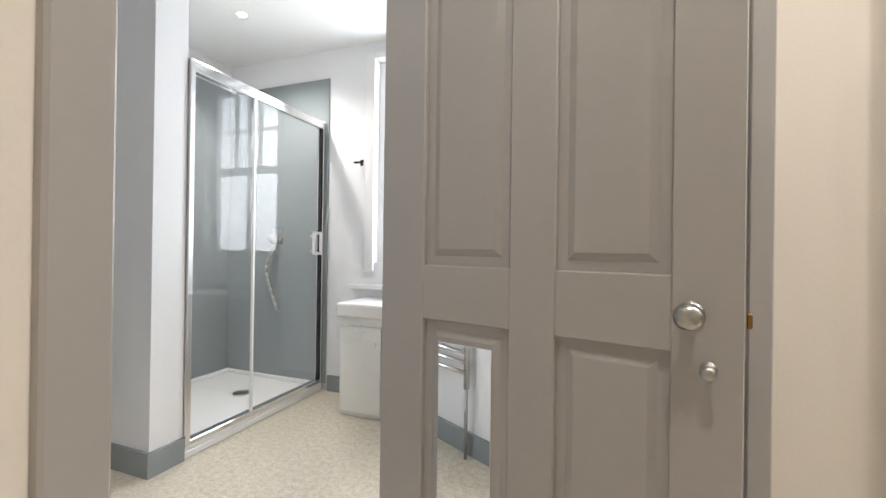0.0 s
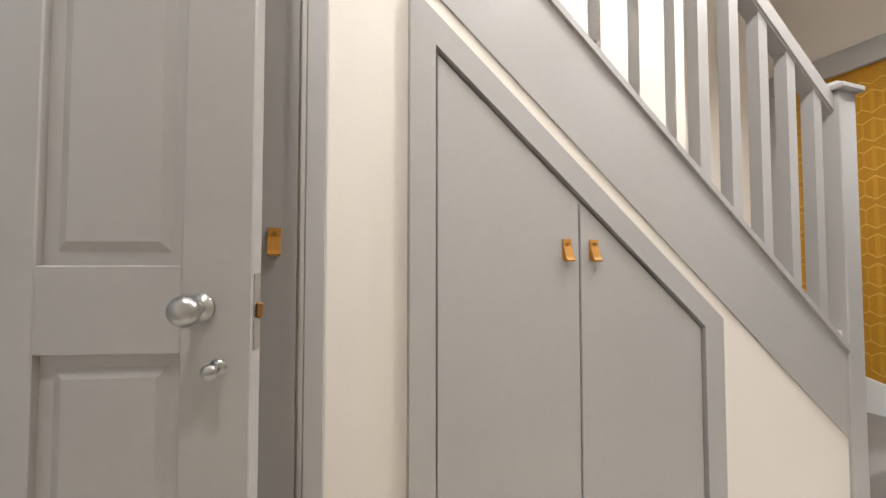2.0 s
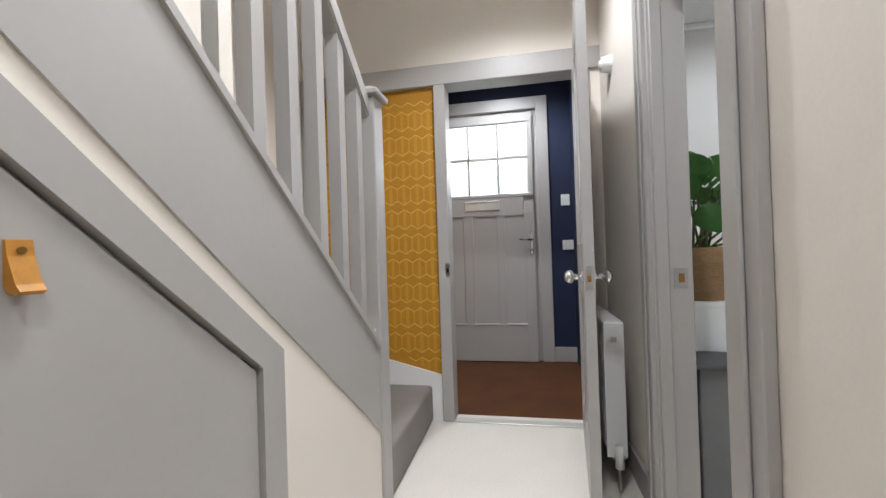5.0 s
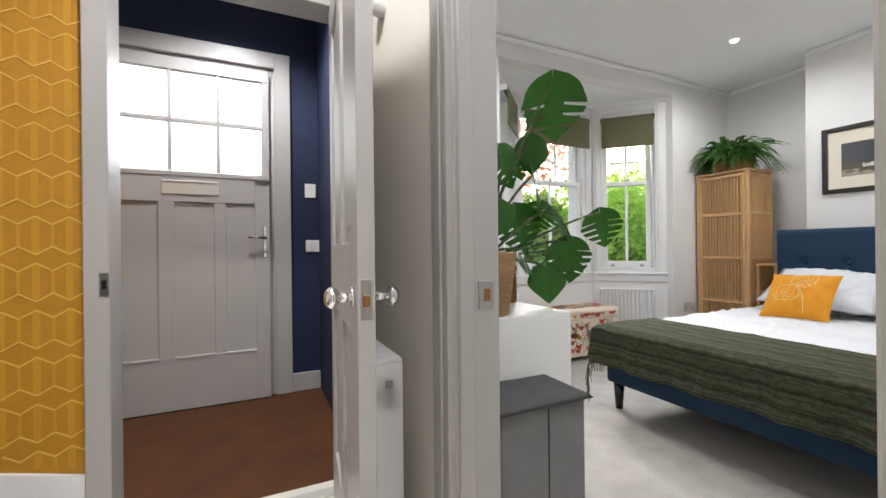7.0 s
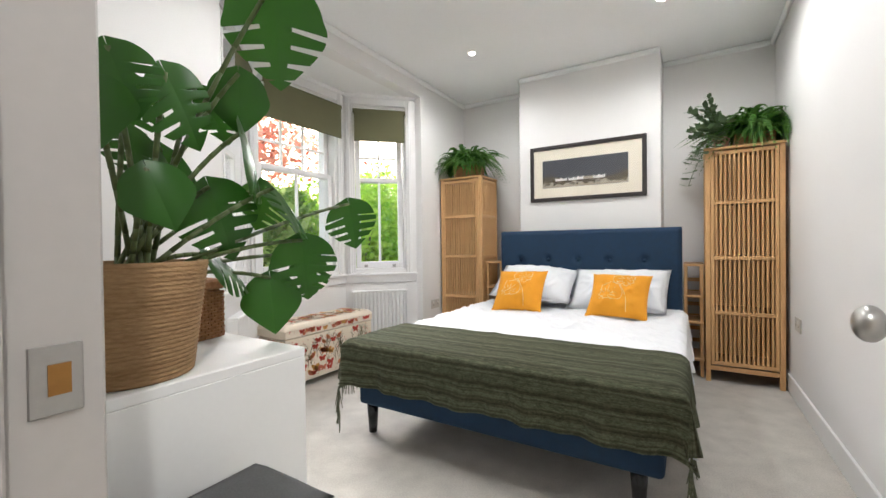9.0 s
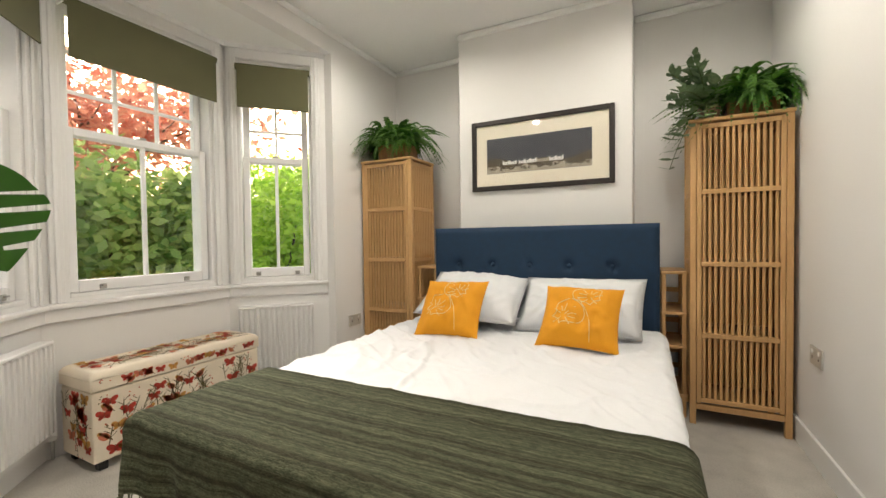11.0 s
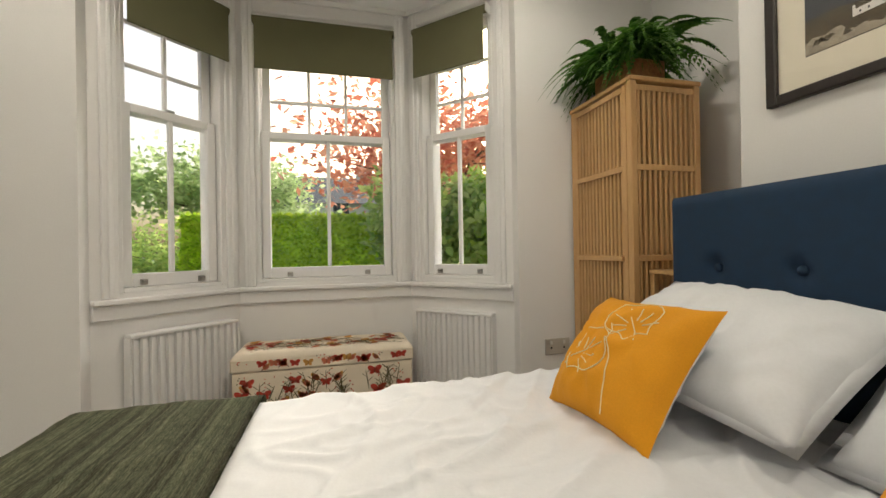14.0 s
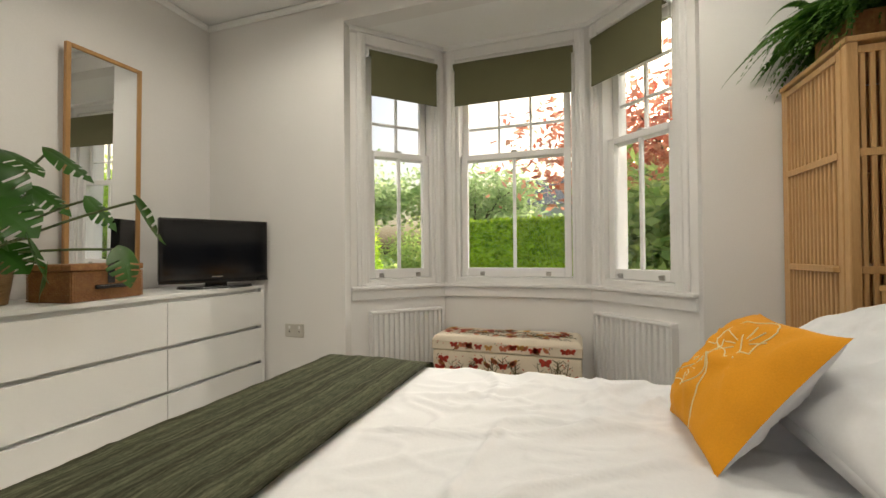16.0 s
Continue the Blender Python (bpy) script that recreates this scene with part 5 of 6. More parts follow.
def lat_q(w, q, width):
    return (w * q / max(width, 0.01)) * 2.0


def monstera_leaf(bm, base, tip, up, width, slit=True, droop=0.25, seed=0):
    """A heart-shaped blade with slanting slits, from its stalk to its tip."""
    base, tip = Vector(base), Vector(tip)
    d = tip - base
    L = d.length
    d.normalize()
    n = (Vector(up) - d * Vector(up).dot(d)).normalized()
    s = d.cross(n)
    rng = random.Random(seed)
    N, K = 72, 6
    for side in (-1, 1):
        prev = None
        phase = rng.random() * 0.05
        for i in range(N + 1):
            f = i / N
            w = width * 0.5 * (math.sin(math.pi * min(1, f ** 0.58)) ** 0.85 + 0.16 * max(0, 1 - f * 6)) if 0 < f < 1 else 0.001
            if slit and 0.2 < f < 0.9 and ((f + phase) * 5.4) % 1 < 0.30:
                w *= 0.30
            row = []
            for k in range(K + 1):
                q = k / K
                along = f + 0.16 * (lat_q(w, q, width)) * (1 - f) - 0.14 * q * max(0, 1 - f * 5)
                lat = w * q
                p = base + d * (along * L * 0.92) + s * side * lat + n * (0.10 * lat - droop * L * f * f * 0.5 - 0.5 * lat * lat / max(width, 0.01))
                row.append(bm.verts.new(p))
            if prev:
                for k in range(K):
                    fc = bm.faces.new((prev[k], row[k], row[k + 1], prev[k + 1]) if side > 0 else (prev[k], prev[k + 1], row[k + 1], row[k]))
                    fc.smooth = True
            prev = row


def monstera():
    th = thing("monstera_plant", "large monstera plant in a woven basket pot", "plant")
    px, py, pz = 3.27, -1.29, 0.78
    bm = bmesh.new()
    N = 40
    rows = []
    prof = [(0.100, 0.0), (0.104, 0.02), (0.112, 0.08), (0.122, 0.14), (0.130, 0.20), (0.134, 0.225), (0.126, 0.225), (0.118, 0.19), (0.10, 0.19)]
    for r, h in prof:
        rows.append([bm.verts.new((px + r * math.cos(2 * math.pi * i / N), py + r * math.sin(2 * math.pi * i / N), pz + h)) for i in range(N)])
    for a, b in zip(rows, rows[1:]):
        for i in range(N):
            bm.faces.new((a[i], a[(i + 1) % N], b[(i + 1) % N], b[i])).smooth = True
    bm.faces.new(rows[-1])
    bm.faces.new(rows[0][::-1])
    pot = part("pot", bm, M_SEAGRASS, th, "woven seagrass basket pot")
    bm = bmesh.new()
    for k in range(26):
        h = 0.006 + k * 0.0085
        r = 0.101 + 0.030 * h / 0.225
        ring = []
        for i in range(N):
            a = 2 * math.pi * i / N
            ring.append((Vector((px + (r + 0.002) * math.cos(a), py + (r + 0.002) * math.sin(a), pz + h - 0.0037)), Vector((px + (r + 0.0045) * math.cos(a), py + (r + 0.0045) * math.sin(a), pz + h)), Vector((px + (r + 0.002) * math.cos(a), py + (r + 0.002) * math.sin(a), pz + h + 0.0037))))
        vs = [[bm.verts.new(p) for p in t] for t in ring]
        for i in range(N):
            u, w = vs[i], vs[(i + 1) % N]
            for k2 in range(2):
                bm.faces.new((u[k2], w[k2], w[k2 + 1], u[k2 + 1])).smooth = True
    tagged(part("coil", bm, M_SEAGRASS, pot, "coiled seagrass rope"), kind="stuff")
    bm = bmesh.new()
    rod(bm, (px, py, pz + 0.18), (px, py, pz + 0.205), 0.117, n=28)
    part("soil", bm, M_BROWN, pot, "dark potting soil")
    # blade centre, size, direction of the tip, facing
    leaves = [
        ((3.163, -1.553, 1.523), 0.25, (0.25, -0.25, -0.75), (-0.6, 0.5, 0.35), True),
        ((3.229, -1.499, 1.366), 0.15, (0.1, -0.1, -0.9), (-0.8, 0.3, 0.2), False),
        ((3.241, -1.548, 1.225), 0.24, (0.35, -0.5, -0.45), (-0.6, 0.4, 0.6), True),
        ((3.235, -1.640, 1.120), 0.22, (0.3, -0.7, -0.5), (-0.5, 0.3, 0.8), True),
        ((3.423, -2.068, 1.100), 0.21, (0.15, -0.35, -0.8), (-0.7, 0.6, 0.3), True),
        ((3.266, -1.711, 0.960), 0.20, (0.1, -0.2, -0.9), (-0.7, 0.5, 0.2), True),
        ((3.315, -1.640, 0.870), 0.17, (-0.2, 0.05, -0.8), (-0.7, 0.4, 0.4), False),
        ((3.296, -1.511, 0.970), 0.18, (0.1, -0.6, -0.4), (-0.5, 0.2, 0.8), True),
        ((3.264, -1.474, 1.085), 0.20, (0.0, -0.3, -0.8), (-0.8, 0.3, 0.3), True),
        ((3.109, -1.276, 1.118), 0.125, (-0.3, -0.2, -0.8), (-0.8, 0.4, 0.4), False),
        ((3.177, -1.354, 1.298), 0.17, (0.1, -0.4, -0.6), (-0.7, 0.3, 0.6), True),
        ((3.169, -1.245, 1.322), 0.14, (-0.2, -0.2, -0.8), (-0.7, 0.6, 0.5), True),
        ((3.130, -1.190, 1.250), 0.13, (-0.3, 0.0, -0.8), (-0.8, 0.5, 0.3), False),
        ((3.37, -1.352, 1.230), 0.20, (0.4, -0.4, -0.4), (-0.2, -0.3, 0.9), True),
        ((3.487, -1.727, 1.154), 0.17, (0.5, -0.2, -0.6), (0.1, -0.6, 0.7), True),
        ((3.463, -1.900, 0.930), 0.17, (0.2, -0.2, -0.9), (0.2, -0.8, 0.3), True),
        ((3.56, -1.40, 1.40), 0.22, (0.5, -0.3, -0.4), (0.2, -0.6, 0.7), True),
        ((3.34, -1.50, 1.36), 0.18, (0.3, -0.6, -0.4), (0.1, -0.5, 0.8), True),
        ((3.46, -1.45, 1.22), 0.18, (0.5, -0.4, -0.5), (0.1, -0.6, 0.7), True),
    ]
    for i, (c, s, d, up, sl) in enumerate(leaves):
        c, d = Vector(c), Vector(d).normalized()
        base, tip = c - d * s * 0.45, c + d * s * 0.55
        bm = bmesh.new()
        monstera_leaf(bm, base, tip, up, s * 0.95, sl, 0.22, i)
        lf = part("leaf", bm, M_LEAF, th)
        bm = bmesh.new()
        root = Vector((px + 0.03 * math.cos(i), py + 0.03 * math.sin(i), pz + 0.19))
        mid = root.lerp(base, 0.55) + Vector((0, 0, 0.06 if c.z > 1.15 else 0.03))
        pts = [root.lerp(mid, q).lerp(mid.lerp(base, q), q) for q in [k / 10 for k in range(11)]]
        for a, b in zip(pts, pts[1:]):
            rod(bm, a, b, 0.0055, 0.005, n=7)
        part("stalk", bm, M_STEM, lf, smooth=True)


monstera()


def hamper():
    th = thing("wicker_hamper", "small wicker hamper with leather straps on the dresser", "hamper", at=pose(3.60, -1.44, 0.78, 0, 0, 10))
    w, d, h = 0.34, 0.22, 0.135
    part("body", boxes((-w / 2, -d / 2, 0, w / 2, d / 2, h), bevel=0.006), M_WICKER, th)
    bm = bmesh.new()
    for k in range(16):
        z = 0.004 + k * 0.008
        for i in range(34):
            x = -w / 2 + w * i / 34
            o = 0.0025 if (i + k) % 2 else 0.0005
            box(bm, x, -d / 2 - 0.003 - o, z, x + w / 34 * 0.98, -d / 2 - o + 0.001, z + 0.0062)
        for i in range(22):
            y = -d / 2 + d * i / 22
            o = 0.0025 if (i + k) % 2 else 0.0005
            box(bm, -w / 2 - 0.003 - o, y, z, -w / 2 - o + 0.001, y + d / 22 * 0.98, z + 0.0062)
            box(bm, w / 2 + o - 0.001, y, z, w / 2 + 0.003 + o, y + d / 22 * 0.98, z + 0.0062)
    tagged(part("weave", bm, M_WICKER, th, "woven willow strands"), kind="stuff")
    part("lid", boxes((-w / 2 - 0.006, -d / 2 - 0.006, h, w / 2 + 0.006, d / 2 + 0.006, h + 0.03), bevel=0.008, seg=2), M_WICKER, th)
    part("strap", boxes((-0.016, -d / 2 - 0.013, 0.075, 0.016, -d / 2 - 0.006, h + 0.034), bevel=0.002), M_BLACK, th, "dark leather strap")
    bm = bmesh.new()
    pts = [Vector((-0.075 + 0.015 * k, -d / 2 - 0.012 - 0.012 * math.sin(math.pi * k / 10), 0.062)) for k in range(11)]
    for a, b in zip(pts, pts[1:]):
        rod(bm, a, b, 0.010, n=8)
    part("handle", bm, M_BLACK, th, "dark leather handle", smooth=True)


hamper()


def wall_mirror():
    th = thing("leaning_mirror", "tall oak framed mirror leaning on the dresser", "mirror", at=pose(3.845, -1.150, 0.78, 1.0, 0, 0))
    w, h, f = 0.375, 1.295, 0.022
    part("mirror_frame", boxes((-w / 2, 0, 0, -w / 2 + f, 0.025, h), (w / 2 - f, 0, 0, w / 2, 0.025, h), (-w / 2 + f, 0, 0, w / 2 - f, 0.025, f), (-w / 2 + f, 0, h - f, w / 2 - f, 0.025, h), bevel=0.003), M_OAK, th)
    part("mirror_glass", boxes((-w / 2 + f, 0.008, f, w / 2 - f, 0.012, h - f)), M_MIRROR, th)


wall_mirror()


def television():
    th = thing("television", "black flat-screen television on the dresser, off", "television", at=pose(4.268, -1.48, 0.78, 0, 0, -30))
    W, H = 0.60, 0.375
    part("casing", boxes((-W / 2, -0.02, 0.045, W / 2, 0.03, 0.045 + H), bevel=0.008, seg=2), M_BLACK, th)
    part("screen", boxes((-W / 2 + 0.022, -0.0225, 0.085, W / 2 - 0.022, -0.0195, 0.025 + H)), mat("screen_glass", (0.004, 0.004, 0.005), 0.12), th, "dark glass screen")
    bm = bmesh.new()
    arc = [(-W / 2 + W * i / 20, -0.022 - 0.014 * math.cos(math.pi * (i / 20 - 0.5))) for i in range(21)]
    prism(bm, [(W / 2, -0.004)] + [(-W / 2, -0.004)] + arc, 0.032, 0.046)
    part("speaker_bar", bm, M_BLACK, th)
    bm = bmesh.new()
    rod(bm, (0, 0.01, 0.0), (0, 0.01, 0.014), 0.14, 0.135, n=36)
    for v in bm.verts:
        v.co.x *= 1.5
    part("stand_base", bm, M_BLACK, th)
    part("stand_neck", boxes((-0.06, 0.0, 0.01, 0.06, 0.03, 0.06), bevel=0.004), M_BLACK, th)
    part("brand_bar", boxes((-0.03, -0.0235, 0.066, 0.03, -0.0215, 0.071)), M_STEEL, th, "small pale brand mark")


television()


def laundry_box():
    th = thing("laundry_box", "grey felt storage box with a loose lid", "storage box")
    part("body", boxes((2.905, -1.435, 0.0, 3.078, -1.135, 0.575), bevel=0.006, seg=2), M_GREYBOX, th)
    bm = bmesh.new()
    n = 14
    rows = []
    for j in range(n + 1):
        row = []
        for i in range(n + 1):
            x = 2.884 + (3.084 - 2.884) * i / n
            y = -1.452 + (0.345) * j / n
            z = 0.592 + 0.004 * noise.noise(Vector((x * 9, y * 9, 0)))
            if i == 0 or j == 0:
                z -= 0.018
            row.append(bm.verts.new((x, y, z)))
        rows.append(row)
    for j in range(n):
        for i in range(n):
            bm.faces.new((rows[j][i], rows[j][i + 1], rows[j + 1][i + 1], rows[j + 1][i])).smooth = True
    bmesh.ops.solidify(bm, geom=bm.faces[:], thickness=0.012)
    part("lid", bm, M_GREYBOX, th)
    part("seam", boxes((2.9035, -1.30, 0.01, 2.9055, -1.296, 0.56), (2.99, -1.4365, 0.01, 2.994, -1.4345, 0.56)), M_BLACK, th)


laundry_box()


# ---- bench ----
def ottoman():
    th = thing("storage_bench", "cream storage bench with bird and butterfly print", "bench")
    X0, X1, Y0, Y1 = 4.72, 5.035, -3.635, -2.735
    for x in (X0 + 0.04, X1 - 0.04):
        for y in (Y0 + 0.05, Y1 - 0.05):
            part("foot", boxes((x - 0.02, y - 0.02, 0, x + 0.02, y + 0.02, 0.045), bevel=0.004), M_BLACK, th)
    part("body", boxes((X0 + 0.006, Y0 + 0.006, 0.045, X1 - 0.006, Y1 - 0.006, 0.375), bevel=0.008, seg=2), M_CREAMFAB, th)
    bm = bmesh.new()
    nx, ny = 24, 60
    rows = []
    for i in range(nx + 1):
        row = []
        for j in range(ny + 1):
            x, y = X0 + (X1 - X0) * i / nx, Y0 + (Y1 - Y0) * j / ny
            e = min(x - X0, X1 - x, y - Y0, Y1 - y)
            z = 0.470 - 0.03 * max(0, 1 - e / 0.03) ** 2
            for a in (0.27, 0.5, 0.73):
                for b in (0.1, 0.23, 0.37, 0.5, 0.63, 0.77, 0.9):
                    q = (x - X0 - a * (X1 - X0)) ** 2 + (y - Y0 - b * (Y1 - Y0)) ** 2
                    z -= 0.014 * math.exp(-q / 0.0006)
            row.append(bm.verts.new((x, y, z)))
        rows.append(row)
    for i in range(nx):
        for j in range(ny):
            bm.faces.new((rows[i][j], rows[i + 1][j], rows[i + 1][j + 1], rows[i][j + 1])).smooth = True
    box(bm, X0, Y0, 0.38, X1, Y1, 0.441, bevel=0.006)
    lid = part("lid", bm, M_CREAMFAB, th)
    rng = random.Random(11)
    bms = {k: bmesh.new() for k in ("twig", "red", "coral", "brown", "amber")}

    def disc(bm, m, a, b, rot, cx, cz):
        k = 10
        vs = []
        for i in range(k):
            t = 2 * math.pi * i / k
            x, z = a * math.cos(t), b * math.sin(t)
            vs.append(bm.verts.new(m @ Vector((cx + x * math.cos(rot) - z * math.sin(rot), 0, cz + x * math.sin(rot) + z * math.cos(rot)))))
        f = bm.faces.new(vs)
        f.normal_update()
        r = bmesh.ops.extrude_face_region(bm, geom=[f])
        nrm = m.to_3x3() @ Vector((0, 1, 0))
        bmesh.ops.translate(bm, verts=[v for v in r["geom"] if isinstance(v, bmesh.types.BMVert)], vec=nrm * 0.0006)

    def line(m, x0, z0, x1, z1, w=0.0025):
        d = Vector((x1 - x0, 0, z1 - z0))
        disc(bms["twig"], m, d.length / 2, w, math.atan2(d.z, d.x), (x0 + x1) / 2, (z0 + z1) / 2)

    def motif(m, kind, cx, cz, s):
        if kind == "butterfly":
            c = rng.choice(("red", "red", "coral", "amber"))
            for sx in (-1, 1):
                disc(bms[c], m, s * 0.62, s * 0.40, sx * 0.6, cx + sx * s * 0.5, cz + s * 0.25)
                disc(bms[c], m, s * 0.40, s * 0.28, -sx * 0.6, cx + sx * s * 0.38, cz - s * 0.3)
            disc(bms["brown"], m, s * 0.08, s * 0.5, 0, cx, cz)
        elif kind == "bird":
            r = rng.choice((-1, 1))
            disc(bms["coral"], m, s * 0.75, s * 0.5, r * 0.6, cx, cz)
            disc(bms["amber"], m, s * 0.5, s * 0.22, r * 0.8, cx - r * s * 0.25, cz - s * 0.05)
            disc(bms["amber"], m, s * 0.3, s * 0.28, 0, cx + r * s * 0.5, cz + s * 0.5)
            disc(bms["brown"], m, s * 0.40, s * 0.09, r * 0.9, cx - r * s * 0.7, cz - s * 0.5)
        else:
            for k in range(5):
                disc(bms[rng.choice(("coral", "red", "twig"))], m, s * 0.16, s * 0.11, rng.random() * 3, cx + rng.uniform(-1, 1) * s, cz + rng.uniform(-1, 1) * s)

    faces = [(Matrix.Translation((X0 + 0.006 - 0.0015, 0, 0)) @ pose(0, 0, 0, 0, 0, -90), -Y1 + 0.01, -Y0 - 0.01, 0.05, 0.372, 1),
             (Matrix.Translation((X0 - 0.0015, 0, 0)) @ pose(0, 0, 0, 0, 0, -90), -Y1 + 0.01, -Y0 - 0.01, 0.385, 0.435, 1),
             (Matrix.Translation((0, Y0 + 0.0045, 0)), X0 + 0.01, X1 - 0.01, 0.05, 0.372, 1),
             (Matrix.Translation((0, Y1 - 0.0045, 0)), X0 + 0.01, X1 - 0.01, 0.05, 0.372, 1),
             (Matrix.Translation((0, 0, 0.4715)) @ pose(0, 0, 0, 90, 0, 0), X0 + 0.02, X1 - 0.02, -Y1 + 0.02, -Y0 - 0.02, 1)]
    for m, a, b, c, d, _ in faces:
        area = (b - a) * (d - c)
        nn = max(4, int(area / (0.0042 if d - c > 0.1 else 0.0018)))
        for k in range(nn):
            kind = rng.choice(("butterfly", "butterfly", "bird", "dots", "dots"))
            s = rng.uniform(0.025, 0.038) if d - c > 0.1 else 0.024
            motif(m, kind, rng.uniform(a + 0.03, b - 0.03), rng.uniform(c + min(0.03, (d - c) * 0.3), d - min(0.03, (d - c) * 0.3)), s)
        if d - c > 0.1:
            for k in range(int(area / 0.006)):
                x, z = rng.uniform(a + 0.04, b - 0.04), rng.uniform(c + 0.02, d - 0.1)
                ln = rng.uniform(0.08, 0.16)
                x2, z2 = min(max(x + rng.uniform(-0.05, 0.05), a + 0.01), b - 0.01), min(z + ln, d - 0.01)
                line(m, x, z, x2, z2)
                for q in (0.4, 0.6, 0.8):
                    xx, zz = x + (x2 - x) * q, z + (z2 - z) * q
                    line(m, xx, zz, min(max(xx + rng.choice((-1, 1)) * 0.03, a), b), min(zz + 0.025, d), 0.0016)
    for k, mt, lb in (("twig", M_TWIG, "printed olive twigs"), ("red", M_RED, "printed red butterflies"), ("coral", M_CORAL, "printed coral birds"), ("brown", M_BROWN, "printed brown wings"), ("amber", M_AMBER, "printed amber wings")):
        tagged(part("print_motif", bms[k], mt, th, lb), kind="stuff")


ottoman()


# ---- picture ----
def picture():
    th = thing("framed_picture", "black framed landscape print of white cottages", "picture")
    x0, x1, z0, z1, f = 2.634, 3.631, 1.420, 1.935, 0.034
    Y = -4.70
    part("picture_frame", boxes((x0, Y, z0, x0 + f, Y + 0.026, z1), (x1 - f, Y, z0, x1, Y + 0.026, z1), (x0 + f, Y, z0, x1 - f, Y + 0.026, z0 + f), (x0 + f, Y, z1 - f, x1 - f, Y + 0.026, z1), bevel=0.004), mat("dark_stained_frame", (0.03, 0.022, 0.02), 0.45, vary=0.2, scale=10), th)
    part("mount", boxes((x0 + f, Y + 0.004, z0 + f, x1 - f, Y + 0.010, z1 - f)), M_MATBOARD, th, "cream mount board")
    px0, px1, pz0, pz1 = 2.775, 3.515, 1.545, 1.800
    pr = part("print", boxes((px0, Y + 0.010, pz0, px1, Y + 0.0112, pz1)), M_SLATEINK, th, "dark slate sky print")
    rng = random.Random(5)
    bm = bmesh.new()
    n = 40
    for pts in ([(px1 - (px1 - px0) * i / n, pz0 + 0.075 + 0.012 * math.sin(i * 0.35) + 0.03 * max(0, 1 - i / 14) + 0.018 * max(0, (i - 30) / 10)) for i in range(n + 1)],):
        slab_xz(bm, [(px1, pz0 + 0.001), (px1, pts[0][1])] + pts[1:-1] + [(px0, pts[-1][1]), (px0, pz0 + 0.001)], Y + 0.0113, Y + 0.0118)
    part("hills", bm, M_HILL, pr)
    bm = bmesh.new()
    slab_xz(bm, [(px1 - 0.001, pz0 + 0.001)] + [(px1 - 0.001 - (px1 - px0 - 0.002) * i / n, pz0 + 0.036 + 0.014 * math.sin(i * 0.5) + 0.008 * math.sin(i * 1.7)) for i in range(n + 1)] + [(px0 + 0.001, pz0 + 0.001)], Y + 0.0119, Y + 0.0124)
    part("shore", bm, M_SAND, pr)
    # a row of low white cottages with gable chimneys, the middle one grey
    zb = pz0 + 0.058
    for f0, f1, h, grey in ((0.165, 0.235, 0.020, 0), (0.235, 0.305, 0.019, 0), (0.325, 0.385, 0.017, 0), (0.385, 0.44, 0.019, 0), (0.44, 0.50, 0.022, 0), (0.50, 0.62, 0.020, 1), (0.62, 0.68, 0.020, 0), (0.68, 0.75, 0.022, 0)):
        a, b = px1 - f1 * (px1 - px0), px1 - f0 * (px1 - px0)
        bm = bmesh.new()
        slab_xz(bm, [(a, zb), (b, zb), (b, zb + h + 0.012), (b - 0.006, zb + h + 0.012), (b - 0.007, zb + h), (a + 0.009, zb + h), (a + 0.008, zb + h + 0.010), (a, zb + h + 0.010)], Y + 0.0125, Y + 0.0130)
        c = part("cottage", bm, M_SAND if grey else M_INKWHITE, pr)
        part("windows", boxes(*[(a + (b - a) * q, Y + 0.0131, zb + 0.006, a + (b - a) * q + 0.004, Y + 0.0134, zb + 0.012) for q in (0.25, 0.62)]), M_SLATEINK, c)
    bm = bmesh.new()
    for k in range(26):
        q = px0 + 0.02 + rng.random() * (px1 - px0 - 0.04)
        slab_xz(bm, [(q - 0.012, pz0 + 0.016 + 0.02 * rng.random()), (q + 0.012, pz0 + 0.014 + 0.02 * rng.random()), (q + 0.004, pz0 + 0.042)], Y + 0.0125, Y + 0.0129)
    part("rocks", bm, M_HILL, pr)
    o = part("glazing", boxes((x0 + f, Y + 0.017, z0 + f, x1 - f, Y + 0.0185, z1 - f)), M_GLASS, th)
    o.visible_shadow = False


picture()


